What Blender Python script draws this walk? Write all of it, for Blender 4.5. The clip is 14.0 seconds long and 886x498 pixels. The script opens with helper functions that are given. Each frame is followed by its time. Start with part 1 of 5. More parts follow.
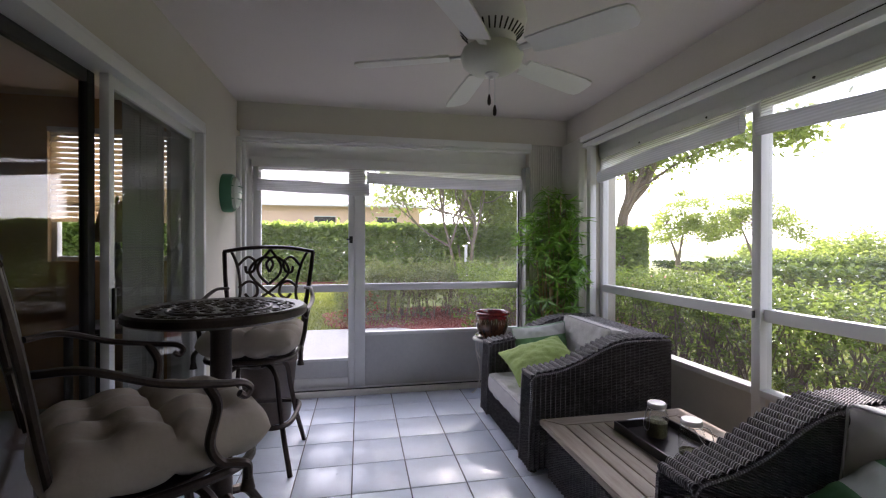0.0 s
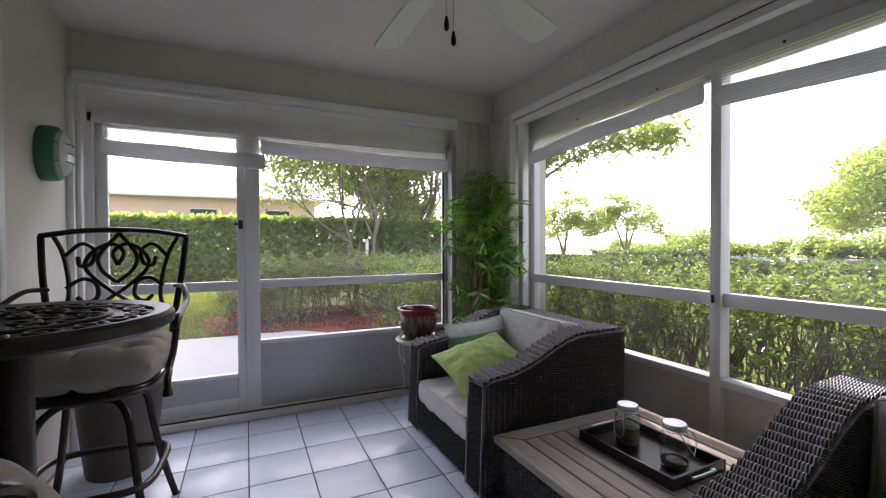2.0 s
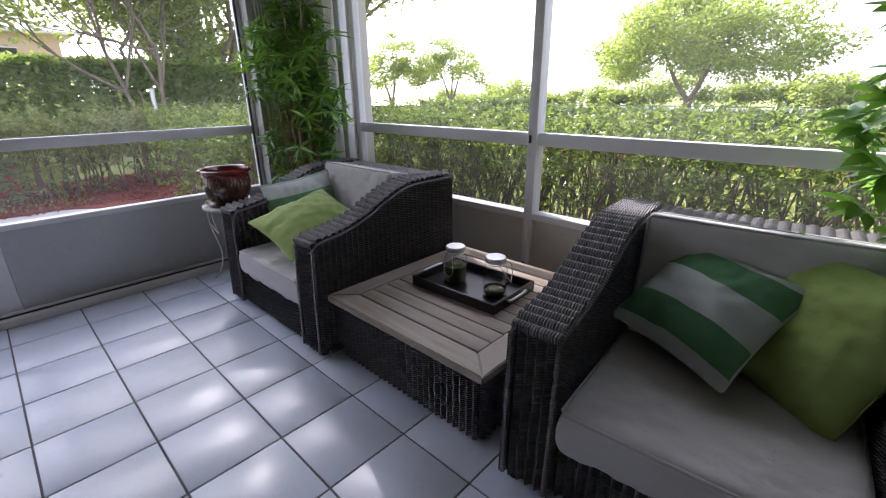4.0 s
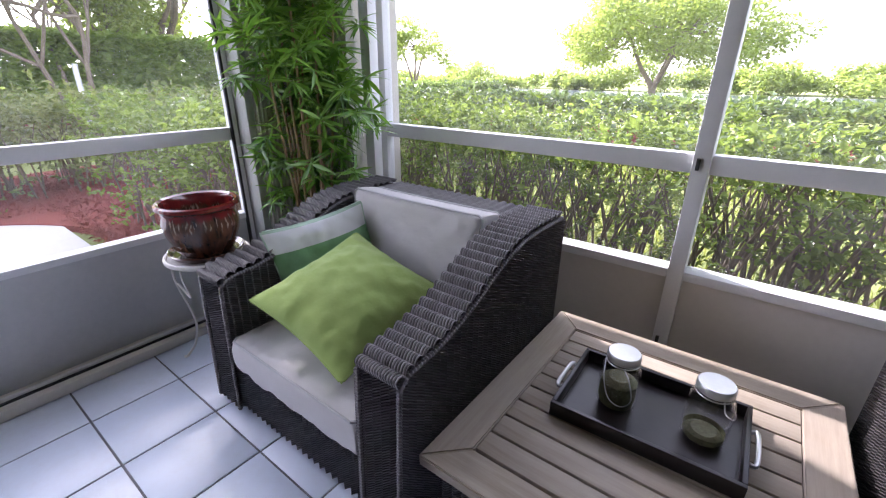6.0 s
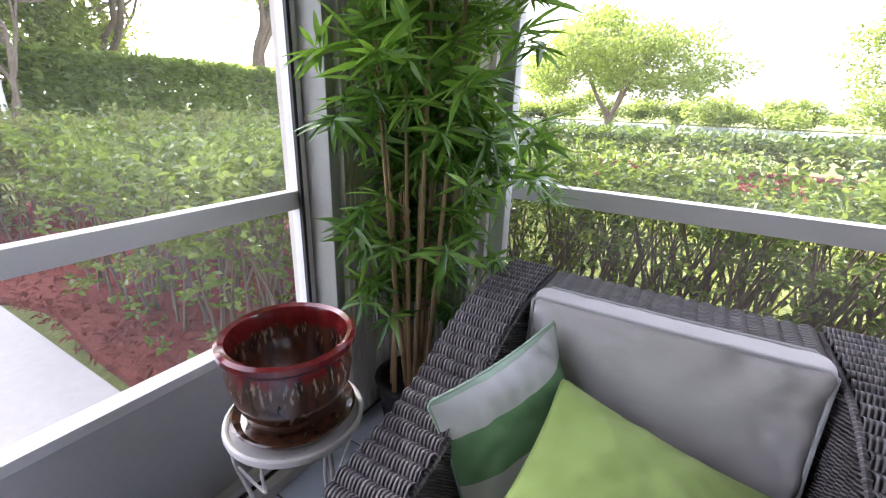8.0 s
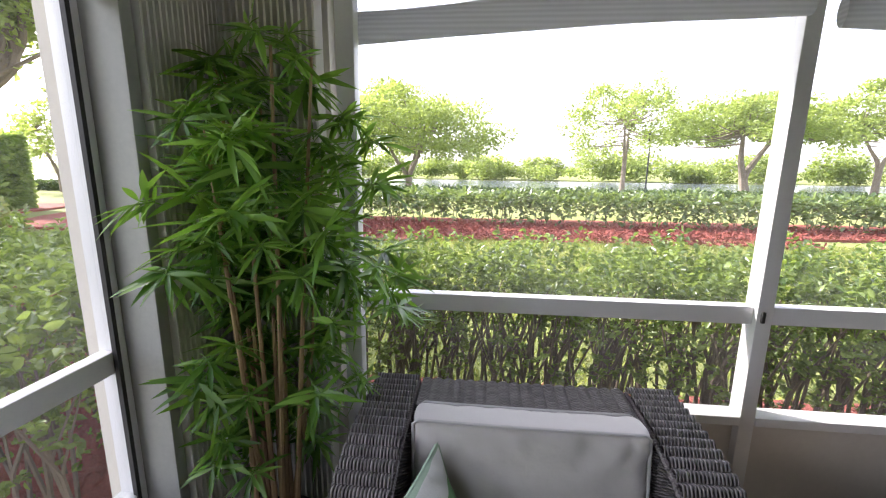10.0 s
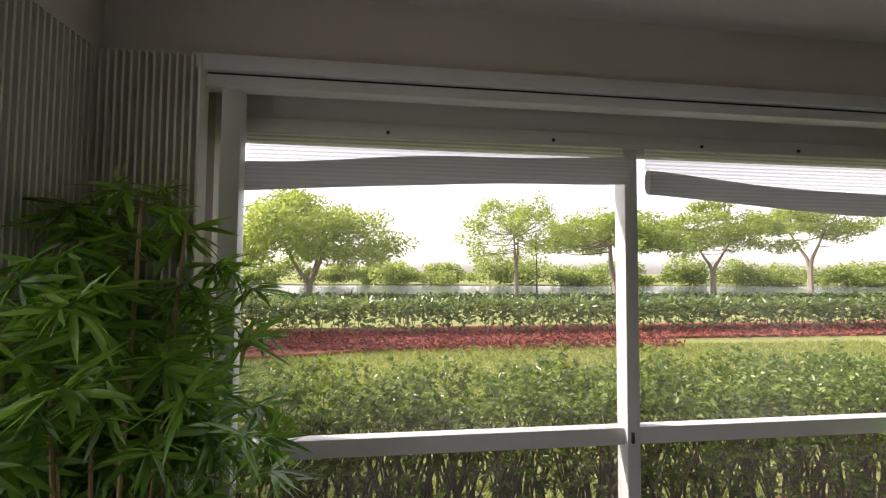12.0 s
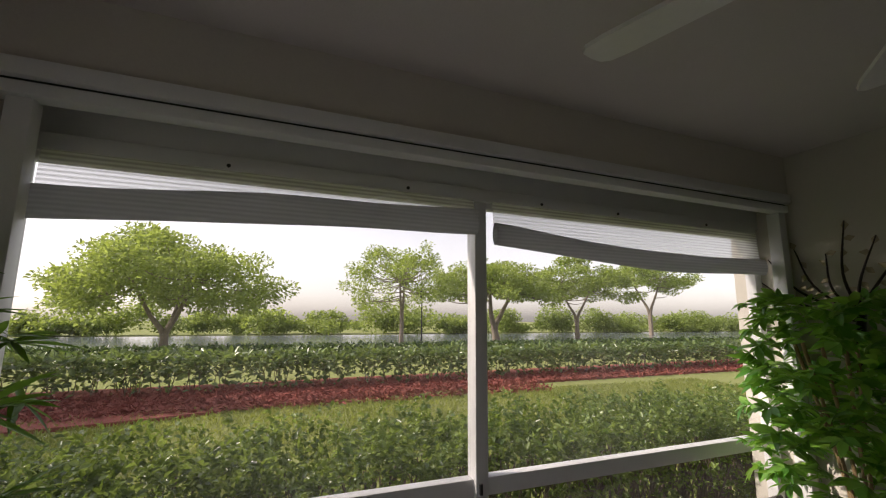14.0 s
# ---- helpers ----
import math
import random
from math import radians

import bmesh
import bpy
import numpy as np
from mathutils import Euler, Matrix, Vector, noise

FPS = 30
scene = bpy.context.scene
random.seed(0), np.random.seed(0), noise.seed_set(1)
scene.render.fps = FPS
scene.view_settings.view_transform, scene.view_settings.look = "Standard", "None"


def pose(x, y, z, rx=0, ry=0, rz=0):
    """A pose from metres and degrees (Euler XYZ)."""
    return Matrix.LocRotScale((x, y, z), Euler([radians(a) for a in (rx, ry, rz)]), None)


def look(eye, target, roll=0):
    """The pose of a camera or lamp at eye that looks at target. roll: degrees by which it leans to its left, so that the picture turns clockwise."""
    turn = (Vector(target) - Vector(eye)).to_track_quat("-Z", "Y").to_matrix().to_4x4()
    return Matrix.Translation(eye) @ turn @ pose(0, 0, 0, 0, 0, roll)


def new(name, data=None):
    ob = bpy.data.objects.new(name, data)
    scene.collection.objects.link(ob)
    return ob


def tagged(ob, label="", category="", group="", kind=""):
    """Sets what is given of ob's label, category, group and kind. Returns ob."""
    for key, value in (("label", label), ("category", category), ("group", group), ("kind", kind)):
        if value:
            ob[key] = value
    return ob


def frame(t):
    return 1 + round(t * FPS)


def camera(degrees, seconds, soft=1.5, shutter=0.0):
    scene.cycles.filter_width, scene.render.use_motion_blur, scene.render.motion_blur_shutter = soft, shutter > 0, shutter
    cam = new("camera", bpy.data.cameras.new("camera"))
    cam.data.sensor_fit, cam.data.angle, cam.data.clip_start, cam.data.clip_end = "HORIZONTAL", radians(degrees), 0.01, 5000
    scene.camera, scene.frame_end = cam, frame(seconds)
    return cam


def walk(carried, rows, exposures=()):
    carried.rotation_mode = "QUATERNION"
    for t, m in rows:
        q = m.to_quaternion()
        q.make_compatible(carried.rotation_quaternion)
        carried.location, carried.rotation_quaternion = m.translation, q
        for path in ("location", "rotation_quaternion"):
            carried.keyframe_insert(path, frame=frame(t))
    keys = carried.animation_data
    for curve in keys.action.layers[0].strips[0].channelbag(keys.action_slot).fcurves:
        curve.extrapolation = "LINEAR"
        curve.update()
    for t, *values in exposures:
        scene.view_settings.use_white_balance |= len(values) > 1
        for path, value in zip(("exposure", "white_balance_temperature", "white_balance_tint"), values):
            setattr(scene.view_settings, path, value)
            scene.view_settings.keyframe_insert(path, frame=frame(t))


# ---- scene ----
cam = camera(92.3, 14.0, 1.15)
PATH = [
    (0, (0.044, -0.245, 1.271), (0.425, 1.718, 1.26), 0.1),
    (0.5, (0.028, 0.008, 1.24), (0.394, 1.974, 1.232), -0.0),
    (1, (0.021, 0.176, 1.224), (0.395, 2.141, 1.215), -0.0),
    (1.5, (0.001, 0.265, 1.207), (0.524, 2.195, 1.218), -0.1),
    (2, (-0.002, 0.299, 1.198), (0.837, 2.114, 1.17), -0.2),
    (2.5, (-0.015, 0.309, 1.154), (1.064, 1.989, 1.04), -0.1),
    (3, (-0.033, 0.321, 1.144), (1.208, 1.854, 0.809), -0.1),
    (3.2, (-0.023, 0.324, 1.142), (1.258, 1.796, 0.703), -0.1),
    (5.3, (0.38, 1.019, 1.157), (1.822, 2.169, 0.383), 0.0),
    (5.5, (0.363, 1.149, 1.165), (1.828, 2.28, 0.407), 0.4),
    (6, (0.429, 1.452, 1.191), (1.905, 2.567, 0.43), 0.5),
    (6.5, (0.486, 1.757, 1.19), (1.985, 2.862, 0.461), 0.8),
    (6.6, (0.496, 1.823, 1.192), (1.997, 2.927, 0.464), 0.8),
    (7, (0.551, 2.119, 1.184), (2.0435, 3.238, 0.466), 1.05),
    (7.2, (0.582, 2.23, 1.192), (2.077, 3.345, 0.48), 1.1),
    (9.3, (0.571, 2.612, 1.367), (2.463, 3.031, 0.873), 1.4),
    (9.5, (0.527, 2.633, 1.403), (2.441, 2.981, 0.938), 1.0),
    (10, (0.56, 2.605, 1.433), (2.511, 2.795, 1.038), 0.7),
    (10.5, (0.547, 2.612, 1.477), (2.525, 2.678, 1.187), 1.0),
    (11, (0.54, 2.599, 1.514), (2.535, 2.57, 1.368), 0.7),
    (11.5, (0.533, 2.577, 1.538), (2.529, 2.447, 1.517), 0.6),
    (12, (0.534, 2.546, 1.552), (2.517, 2.301, 1.644), 0.4),
    (12.5, (0.533, 2.508, 1.555), (2.492, 2.145, 1.73), 0.4),
    (13, (0.536, 2.475, 1.557), (2.461, 1.989, 1.794), 0.3),
    (13.5, (0.537, 2.45, 1.555), (2.419, 1.836, 1.841), 0.4),
    (14, (0.545, 2.405, 1.549), (2.376, 1.666, 1.867), 0.4),
]
EXPOSURES = [
    (0.0, 2.22, 6200, 25), (1.5, 2.25, 6200, 25), (3.0, 1.68, 6100, 22), (5.3, 2.75, 5900, 26), (7.2, 2.78, 5950, 26), (9.5, 2.55, 6250, 20),
    (10.5, 2.25, 6400, 20), (11.5, 1.82, 6750, 23), (12.5, 1.3, 7000, 21), (14.0, 0.72, 7000, 20),
]
walk(cam, [(t, look(eye, target, roll)) for t, eye, target, roll in PATH], EXPOSURES)

# ---- world and light ----
SUN_TO = Vector((0.33, 1.0, 0.76)).normalized()
world = bpy.data.worlds.new("world")
scene.world = world
world.use_nodes = True
wn = world.node_tree.nodes
sky = wn.new("ShaderNodeTexSky")
sky.sky_type = "NISHITA"
sky.sun_disc = False
sky.sun_elevation = math.asin(SUN_TO.z)
sky.sun_rotation = math.atan2(SUN_TO.x, SUN_TO.y)
sky.air_density, sky.dust_density, sky.ozone_density = 1.0, 1.6, 1.0
wn["Background"].inputs["Strength"].default_value = 0.15
haze = wn.new("ShaderNodeHueSaturation")
haze.inputs["Saturation"].default_value = 0.3
world.node_tree.links.new(sky.outputs[0], haze.inputs["Color"])
world.node_tree.links.new(haze.outputs[0], wn["Background"].inputs["Color"])
sun = new("sun", bpy.data.lights.new("sun", "SUN"))
sun.data.energy, sun.data.angle, sun.data.color = 3.0, radians(1.0), (1.0, 0.94, 0.84)
sun.matrix_world = look((0, 0, 30), Vector((0, 0, 30)) - SUN_TO)


# ---- materials ----
class Nodes:
    """A material under construction."""

    def __init__(self, name, rough=0.6, metal=0.0, spec=0.5):
        self.m = bpy.data.materials.new(name)
        self.m.use_nodes = True
        self.t = self.m.node_tree
        self.bsdf = self.t.nodes["Principled BSDF"]
        self.out = self.t.nodes["Material Output"]
        self.bsdf.inputs["Roughness"].default_value = rough
        self.bsdf.inputs["Metallic"].default_value = metal
        self.bsdf.inputs["Specular IOR Level"].default_value = spec

    def add(self, kind, **values):
        n = self.t.nodes.new(kind)
        for key, value in values.items():
            n.inputs[key.replace("_", " ")].default_value = value
        return n

    def link(self, a, b):
        self.t.links.new(a, b)

    def math(self, op, a, b=0.0, c=0.0):
        n = self.t.nodes.new("ShaderNodeMath")
        n.operation = op
        for k, v in enumerate((a, b, c)):
            if isinstance(v, (int, float)):
                n.inputs[k].default_value = v
            else:
                self.link(v, n.inputs[k])
        return n.outputs[0]

    def mix(self, fac, a, b):
        n = self.t.nodes.new("ShaderNodeMix")
        n.data_type = "RGBA"
        for v, k in ((fac, 0), (a, 6), (b, 7)):
            if isinstance(v, (int, float)):
                n.inputs[k].default_value = v
            elif isinstance(v, tuple):
                n.inputs[k].default_value = (*v, 1) if len(v) == 3 else v
            else:
                self.link(v, n.inputs[k])
        return n.outputs[2]

    def coords(self, which="Object", scale=(1, 1, 1)):
        tc = self.t.nodes.new("ShaderNodeTexCoord")
        mp = self.t.nodes.new("ShaderNodeMapping")
        mp.inputs["Scale"].default_value = scale
        self.link(tc.outputs[which], mp.inputs["Vector"])
        return mp.outputs[0]

    def noise(self, scale, detail=4, rough=0.55, at=None):
        n = self.add("ShaderNodeTexNoise", Scale=scale, Detail=detail, Roughness=rough)
        self.link(at if at is not None else self.coords(), n.inputs["Vector"])
        return n.outputs["Fac"]

    def ramp(self, fac, lo, hi):
        n = self.t.nodes.new("ShaderNodeMapRange")
        n.inputs["From Min"].default_value, n.inputs["From Max"].default_value = lo, hi
        self.link(fac, n.inputs["Value"])
        return n.outputs["Result"]

    def bump(self, height, strength=0.3, dist=0.01):
        n = self.add("ShaderNodeBump", Strength=strength, Distance=dist)
        self.link(height, n.inputs["Height"])
        self.link(n.outputs[0], self.bsdf.inputs["Normal"])

    def colour(self, socket):
        self.link(socket, self.bsdf.inputs["Base Color"])


def plain(name, a, b, rough=0.6, metal=0.0, big=3.0, fine=60.0, bump=0.15, dist=0.004, rough_var=0.1, scale=(1, 1, 1)):
    """Two tones mixed by large stains and fine grain, with a fine relief."""
    n = Nodes(name, rough, metal)
    at = n.coords("Object", scale)
    large, small = n.noise(big, 5, 0.6, at), n.noise(fine, 4, 0.6, at)
    fac = n.math("ADD", n.math("MULTIPLY", n.ramp(large, 0.3, 0.7), 0.6), n.math("MULTIPLY", n.ramp(small, 0.3, 0.7), 0.4))
    n.colour(n.mix(fac, a, b))
    n.link(n.math("ADD", n.math("MULTIPLY", large, rough_var * 2), rough - rough_var), n.bsdf.inputs["Roughness"])
    if bump:
        n.bump(small, bump, dist)
    return n.m


def leafy(name, a, b, thin=0.45, rough=0.45, power=1.0):
    """Leaves: each island its own tone, light passes through."""
    n = Nodes(name, rough)
    geo = n.t.nodes.new("ShaderNodeNewGeometry")
    tone = n.mix(n.math("MULTIPLY", n.math("POWER", geo.outputs["Random Per Island"], power), n.math("ADD", 0.4, n.math("MULTIPLY", n.ramp(n.noise(2.6, 3), 0.35, 0.65), 0.85))), a, b)
    n.colour(tone)
    trans = n.t.nodes.new("ShaderNodeBsdfTranslucent")
    warm = n.mix(0.55, tone, (b[0] * 1.5, b[1] * 1.5, b[2] * 0.6))
    n.link(warm, trans.inputs["Color"])
    mixer = n.t.nodes.new("ShaderNodeMixShader")
    mixer.inputs[0].default_value = thin
    n.link(n.bsdf.outputs[0], mixer.inputs[1])
    n.link(trans.outputs[0], mixer.inputs[2])
    n.link(mixer.outputs[0], n.out.inputs["Surface"])
    return n.m


def cloth(name, a, b, weave=900.0, rough=0.85):
    n = Nodes(name, rough, 0, 0.25)
    at = n.coords()
    large, grain = n.noise(5, 4, 0.6, at), n.noise(weave, 2, 0.5, at)
    n.colour(n.mix(n.math("ADD", n.math("MULTIPLY", n.ramp(large, 0.3, 0.7), 0.6), n.math("MULTIPLY", grain, 0.4)), a, b))
    soft = n.noise(22, 3, 0.55, at)
    n.bump(n.math("ADD", n.math("MULTIPLY", soft, 1.0), n.math("MULTIPLY", grain, 0.12)), 0.35, 0.012)
    n.bsdf.inputs["Sheen Weight"].default_value = 0.15
    return n.m


def striped(name, stops):
    """Woven stripes across the cloth, along its u; stops: (where, colour)."""
    n = Nodes(name, 0.85, 0, 0.25)
    uv = n.t.nodes.new("ShaderNodeUVMap")
    sep = n.t.nodes.new("ShaderNodeSeparateXYZ")
    n.link(uv.outputs[0], sep.inputs[0])
    tone = None
    for where, col in stops:
        if tone is None:
            tone = n.mix(0.0, col, col)
        else:
            tone = n.mix(n.math("GREATER_THAN", sep.outputs[0], where), tone, col)
    grain = n.noise(700, 2, 0.5)
    n.colour(n.mix(n.math("MULTIPLY", grain, 0.25), tone, (0.25, 0.27, 0.25)))
    n.bump(n.math("ADD", n.noise(20, 3), n.math("MULTIPLY", grain, 0.12)), 0.35, 0.012)
    return n.m


def wicker_material():
    """Round strands wound in ribs; u and v are metres along and across the ribs' row."""
    n = Nodes("wicker", 0.42, 0, 0.5)
    uv = n.t.nodes.new("ShaderNodeUVMap")
    sep = n.t.nodes.new("ShaderNodeSeparateXYZ")
    n.link(uv.outputs[0], sep.inputs[0])
    col = n.math("FLOOR", n.math("DIVIDE", sep.outputs[0], 0.036))
    odd = n.math("MULTIPLY", n.math("MODULO", n.math("ABSOLUTE", col), 2.0), 0.5)
    wob = n.math("MULTIPLY", n.noise(30, 2), 0.35)
    v = n.math("ADD", n.math("ADD", n.math("DIVIDE", sep.outputs[1], 0.0088), odd), wob)
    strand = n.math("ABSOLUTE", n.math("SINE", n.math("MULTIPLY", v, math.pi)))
    cell = n.add("ShaderNodeTexWhiteNoise")
    comb = n.t.nodes.new("ShaderNodeCombineXYZ")
    n.link(n.math("FLOOR", v), comb.inputs[0])
    n.link(col, comb.inputs[1])
    n.link(comb.outputs[0], cell.inputs["Vector"])
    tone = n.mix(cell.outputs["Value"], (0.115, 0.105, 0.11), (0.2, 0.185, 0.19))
    # near-black colour at the strands' edges paints the shade in their gaps
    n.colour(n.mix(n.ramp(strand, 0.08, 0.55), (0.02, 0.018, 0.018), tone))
    n.bump(strand, 1.0, 0.005)
    return n.m


def wood_material(name, a, b, along="x"):
    n = Nodes(name, 0.6)
    scale = (3, 40, 40) if along == "x" else (40, 3, 40)
    at = n.coords("Object", scale)
    info = n.t.nodes.new("ShaderNodeObjectInfo")
    grain = n.noise(1.2, 6, 0.65, at)
    wear = n.noise(4, 4, 0.6)
    tone = n.mix(n.ramp(grain, 0.3, 0.7), a, b)
    grey = n.mix(n.math("MULTIPLY", n.ramp(wear, 0.35, 0.75), 0.6), tone, (0.42, 0.385, 0.33))
    n.colour(n.mix(n.math("MULTIPLY", info.outputs["Random"], 0.25), grey, (0.2, 0.155, 0.12)))
    n.bump(grain, 0.3, 0.003)
    return n.m


def tile_material():
    """Glazed ceramic, cloudy from place to place, each tile its own tone."""
    n = Nodes("glazed_tile", 0.2, 0, 0.5)
    info = n.t.nodes.new("ShaderNodeObjectInfo")
    geo = n.t.nodes.new("ShaderNodeNewGeometry")
    at = geo.outputs["Position"]
    fine, big = n.noise(35, 5, 0.6, at), n.noise(4, 4, 0.6, at)
    tone = n.mix(info.outputs["Random"], (0.55, 0.62, 0.735), (0.64, 0.7, 0.8))
    n.colour(n.mix(n.math("MULTIPLY", n.ramp(n.math("MULTIPLY", fine, big), 0.2, 0.45), 0.3), tone, (0.5, 0.51, 0.55)))
    n.link(n.math("ADD", 0.2, n.math("MULTIPLY", big, 0.26)), n.bsdf.inputs["Roughness"])
    n.bump(n.math("ADD", n.noise(6, 2, 0.5, at), n.math("MULTIPLY", fine, 0.08)), 0.05, 0.01)
    return n.m


def screen_material(name, least, dust):
    """Fine insect mesh: most light passes straight through, the threads scatter the rest."""
    n = Nodes(name, 0.7)
    n.bsdf.inputs["Base Color"].default_value = (0.4, 0.4, 0.41, 1)
    clear = n.t.nodes.new("ShaderNodeBsdfTransparent")
    mixer = n.t.nodes.new("ShaderNodeMixShader")
    dirt = n.noise(2.5, 4)
    n.link(n.math("ADD", least, n.math("MULTIPLY", n.ramp(dirt, 0.4, 0.8), dust)), mixer.inputs[0])
    n.link(clear.outputs[0], mixer.inputs[1])
    trans = n.t.nodes.new("ShaderNodeBsdfTranslucent")
    trans.inputs["Color"].default_value = (0.52, 0.52, 0.52, 1)
    both = n.t.nodes.new("ShaderNodeMixShader")
    n.link(n.bsdf.outputs[0], both.inputs[1])
    n.link(trans.outputs[0], both.inputs[2])
    n.link(both.outputs[0], mixer.inputs[2])
    n.link(mixer.outputs[0], n.out.inputs["Surface"])
    return n.m


def glass_material(name, tint=(1, 1, 1), rough=0.0, base=0.04):
    """Thin pane: clear, with a mirror gloss that grows at grazing angles."""
    n = Nodes(name, rough)
    clear = n.t.nodes.new("ShaderNodeBsdfTransparent")
    clear.inputs["Color"].default_value = (*tint, 1)
    gloss = n.t.nodes.new("ShaderNodeBsdfGlossy")
    gloss.inputs["Roughness"].default_value = rough
    lw = n.add("ShaderNodeLayerWeight", Blend=0.5)
    edge = n.math("ADD", base, n.math("MULTIPLY", n.math("POWER", lw.outputs["Facing"], 3.0), 0.4))
    mixer = n.t.nodes.new("ShaderNodeMixShader")
    n.link(edge, mixer.inputs[0])
    n.link(clear.outputs[0], mixer.inputs[1])
    n.link(gloss.outputs[0], mixer.inputs[2])
    n.link(mixer.outputs[0], n.out.inputs["Surface"])
    return n.m


def sheet_material(name, a, thin=0.5, sheer=0.0):
    """Translucent woven sheet with fine horizontal ribs."""
    n = Nodes(name, 0.7)
    at = n.coords()
    wave = n.t.nodes.new("ShaderNodeTexWave")
    wave.bands_direction = "Z"
    wave.inputs["Scale"].default_value = 22
    n.link(at, wave.inputs["Vector"])
    tone = n.mix(n.math("MULTIPLY", wave.outputs["Fac"], 0.35), a, tuple(c * 0.6 for c in a))
    n.colour(tone)
    n.bump(wave.outputs["Fac"], 0.4, 0.004)
    trans = n.t.nodes.new("ShaderNodeBsdfTranslucent")
    n.link(tone, trans.inputs["Color"])
    mixer = n.t.nodes.new("ShaderNodeMixShader")
    mixer.inputs[0].default_value = thin
    n.link(n.bsdf.outputs[0], mixer.inputs[1])
    n.link(trans.outputs[0], mixer.inputs[2])
    last = mixer
    if sheer:
        clear = n.t.nodes.new("ShaderNodeBsdfTransparent")
        last = n.t.nodes.new("ShaderNodeMixShader")
        n.link(n.math("ADD", sheer - 0.15, n.math("MULTIPLY", wave.outputs["Fac"], 0.3)), last.inputs[0])
        n.link(mixer.outputs[0], last.inputs[1])
        n.link(clear.outputs[0], last.inputs[2])
    n.link(last.outputs[0], n.out.inputs["Surface"])
    return n.m


def glaze_material():
    """Dripping red-brown glaze."""
    n = Nodes("pot_glaze", 0.12)
    run = n.noise(1.0, 4, 0.6, n.coords("Object", (45, 45, 9)))
    sep = n.t.nodes.new("ShaderNodeSeparateXYZ")
    n.link(n.coords(), sep.inputs[0])
    level = n.math("ADD", sep.outputs[2], n.math("MULTIPLY", run, 0.06))
    red = n.mix(n.ramp(run, 0.42, 0.7), (0.12, 0.008, 0.011), (0.2, 0.02, 0.016))
    brown = n.mix(n.ramp(run, 0.35, 0.65), (0.035, 0.018, 0.012), (0.13, 0.055, 0.028))
    edge = n.mix(n.math("MULTIPLY", n.ramp(n.noise(1.0, 2, 0.5, n.coords("Object", (110, 110, 22))), 0.56, 0.66), n.ramp(level, 0.135, 0.16)), brown, (0.4, 0.32, 0.24))
    n.colour(n.mix(n.ramp(level, 0.178, 0.192), edge, red))
    n.bump(run, 0.25, 0.005)
    n.bsdf.inputs["Coat Weight"].default_value = 0.6
    return n.m


def ground_material(name, a, b, c, scale=30.0, bump=0.6):
    n = Nodes(name, 0.9, 0, 0.2)
    f, g = n.noise(scale, 6, 0.7), n.noise(0.35, 4, 0.6)
    n.colour(n.mix(n.ramp(g, 0.35, 0.65), n.mix(n.ramp(f, 0.3, 0.7), a, b), n.mix(n.ramp(f, 0.3, 0.7), a, c)))
    n.bump(f, bump, 0.03)
    return n.m


WALL = plain("wall_paint", (0.57, 0.54, 0.48), (0.63, 0.595, 0.53), 0.75, big=2, fine=90, bump=0.25)
CEIL = plain("ceiling_paint", (0.64, 0.59, 0.57), (0.7, 0.65, 0.63), 0.85, big=1.5, fine=120, bump=0.3)
FRAME = plain("white_aluminium", (0.7, 0.71, 0.72), (0.78, 0.78, 0.78), 0.4, big=6, fine=150, bump=0.06)
KICK = plain("kick_panel_paint", (0.5, 0.51, 0.52), (0.6, 0.6, 0.6), 0.45, big=3, fine=40, bump=0.08)
KICKW = plain("beige_kick_panel_paint", (0.64, 0.61, 0.56), (0.72, 0.69, 0.64), 0.5, big=3, fine=40, bump=0.08)
# track grey, darkened to stand in for the shade on the jamb
TRACKP = plain("shaded_grey_track_paint", (0.33, 0.34, 0.32), (0.42, 0.43, 0.4), 0.5, big=4, fine=60, bump=0.08)
SHUT = plain("shutter_paint", (0.74, 0.73, 0.67), (0.8, 0.79, 0.73), 0.5, big=4, fine=80, bump=0.08)
GROUT = plain("grout", (0.11, 0.11, 0.125), (0.18, 0.18, 0.2), 0.9, big=6, fine=200, bump=0.4)
DARK = plain("dark_gasket", (0.02, 0.02, 0.02), (0.035, 0.035, 0.035), 0.6, bump=0)
IRON = plain("dark_bronze_metal", (0.02, 0.015, 0.013), (0.06, 0.042, 0.034), 0.33, 0.6, big=9, fine=150, bump=0.35, dist=0.002)
TILE = tile_material()
SCREEN = screen_material("insect_screen", 0.06, 0.095)
DUSTY = screen_material("dusty_insect_screen", 0.06, 0.1)
WICKER = wicker_material()
GREYC = cloth("grey_cushion_cloth", (0.5, 0.485, 0.475), (0.58, 0.565, 0.55))
PIPE = cloth("piping_cloth", (0.42, 0.42, 0.42), (0.5, 0.5, 0.5))
TAUPE = cloth("taupe_cushion_cloth", (0.29, 0.245, 0.2), (0.4, 0.345, 0.285))
GREEN = cloth("green_cushion_cloth", (0.26, 0.37, 0.095), (0.33, 0.44, 0.13))
STRIPE = striped("striped_cushion_cloth", ((0, (0.42, 0.58, 0.45)), (0.1, (0.78, 0.8, 0.8)), (0.32, (0.2, 0.42, 0.2)), (0.52, (0.72, 0.75, 0.7)), (0.72, (0.4, 0.55, 0.4)), (0.9, (0.6, 0.63, 0.56))))
STRIPE_DARK = striped("green_striped_cushion_cloth", ((0, (0.45, 0.5, 0.48)), (0.2, (0.07, 0.22, 0.09)), (0.4, (0.45, 0.5, 0.48)), (0.6, (0.07, 0.22, 0.09)), (0.8, (0.45, 0.5, 0.48))))
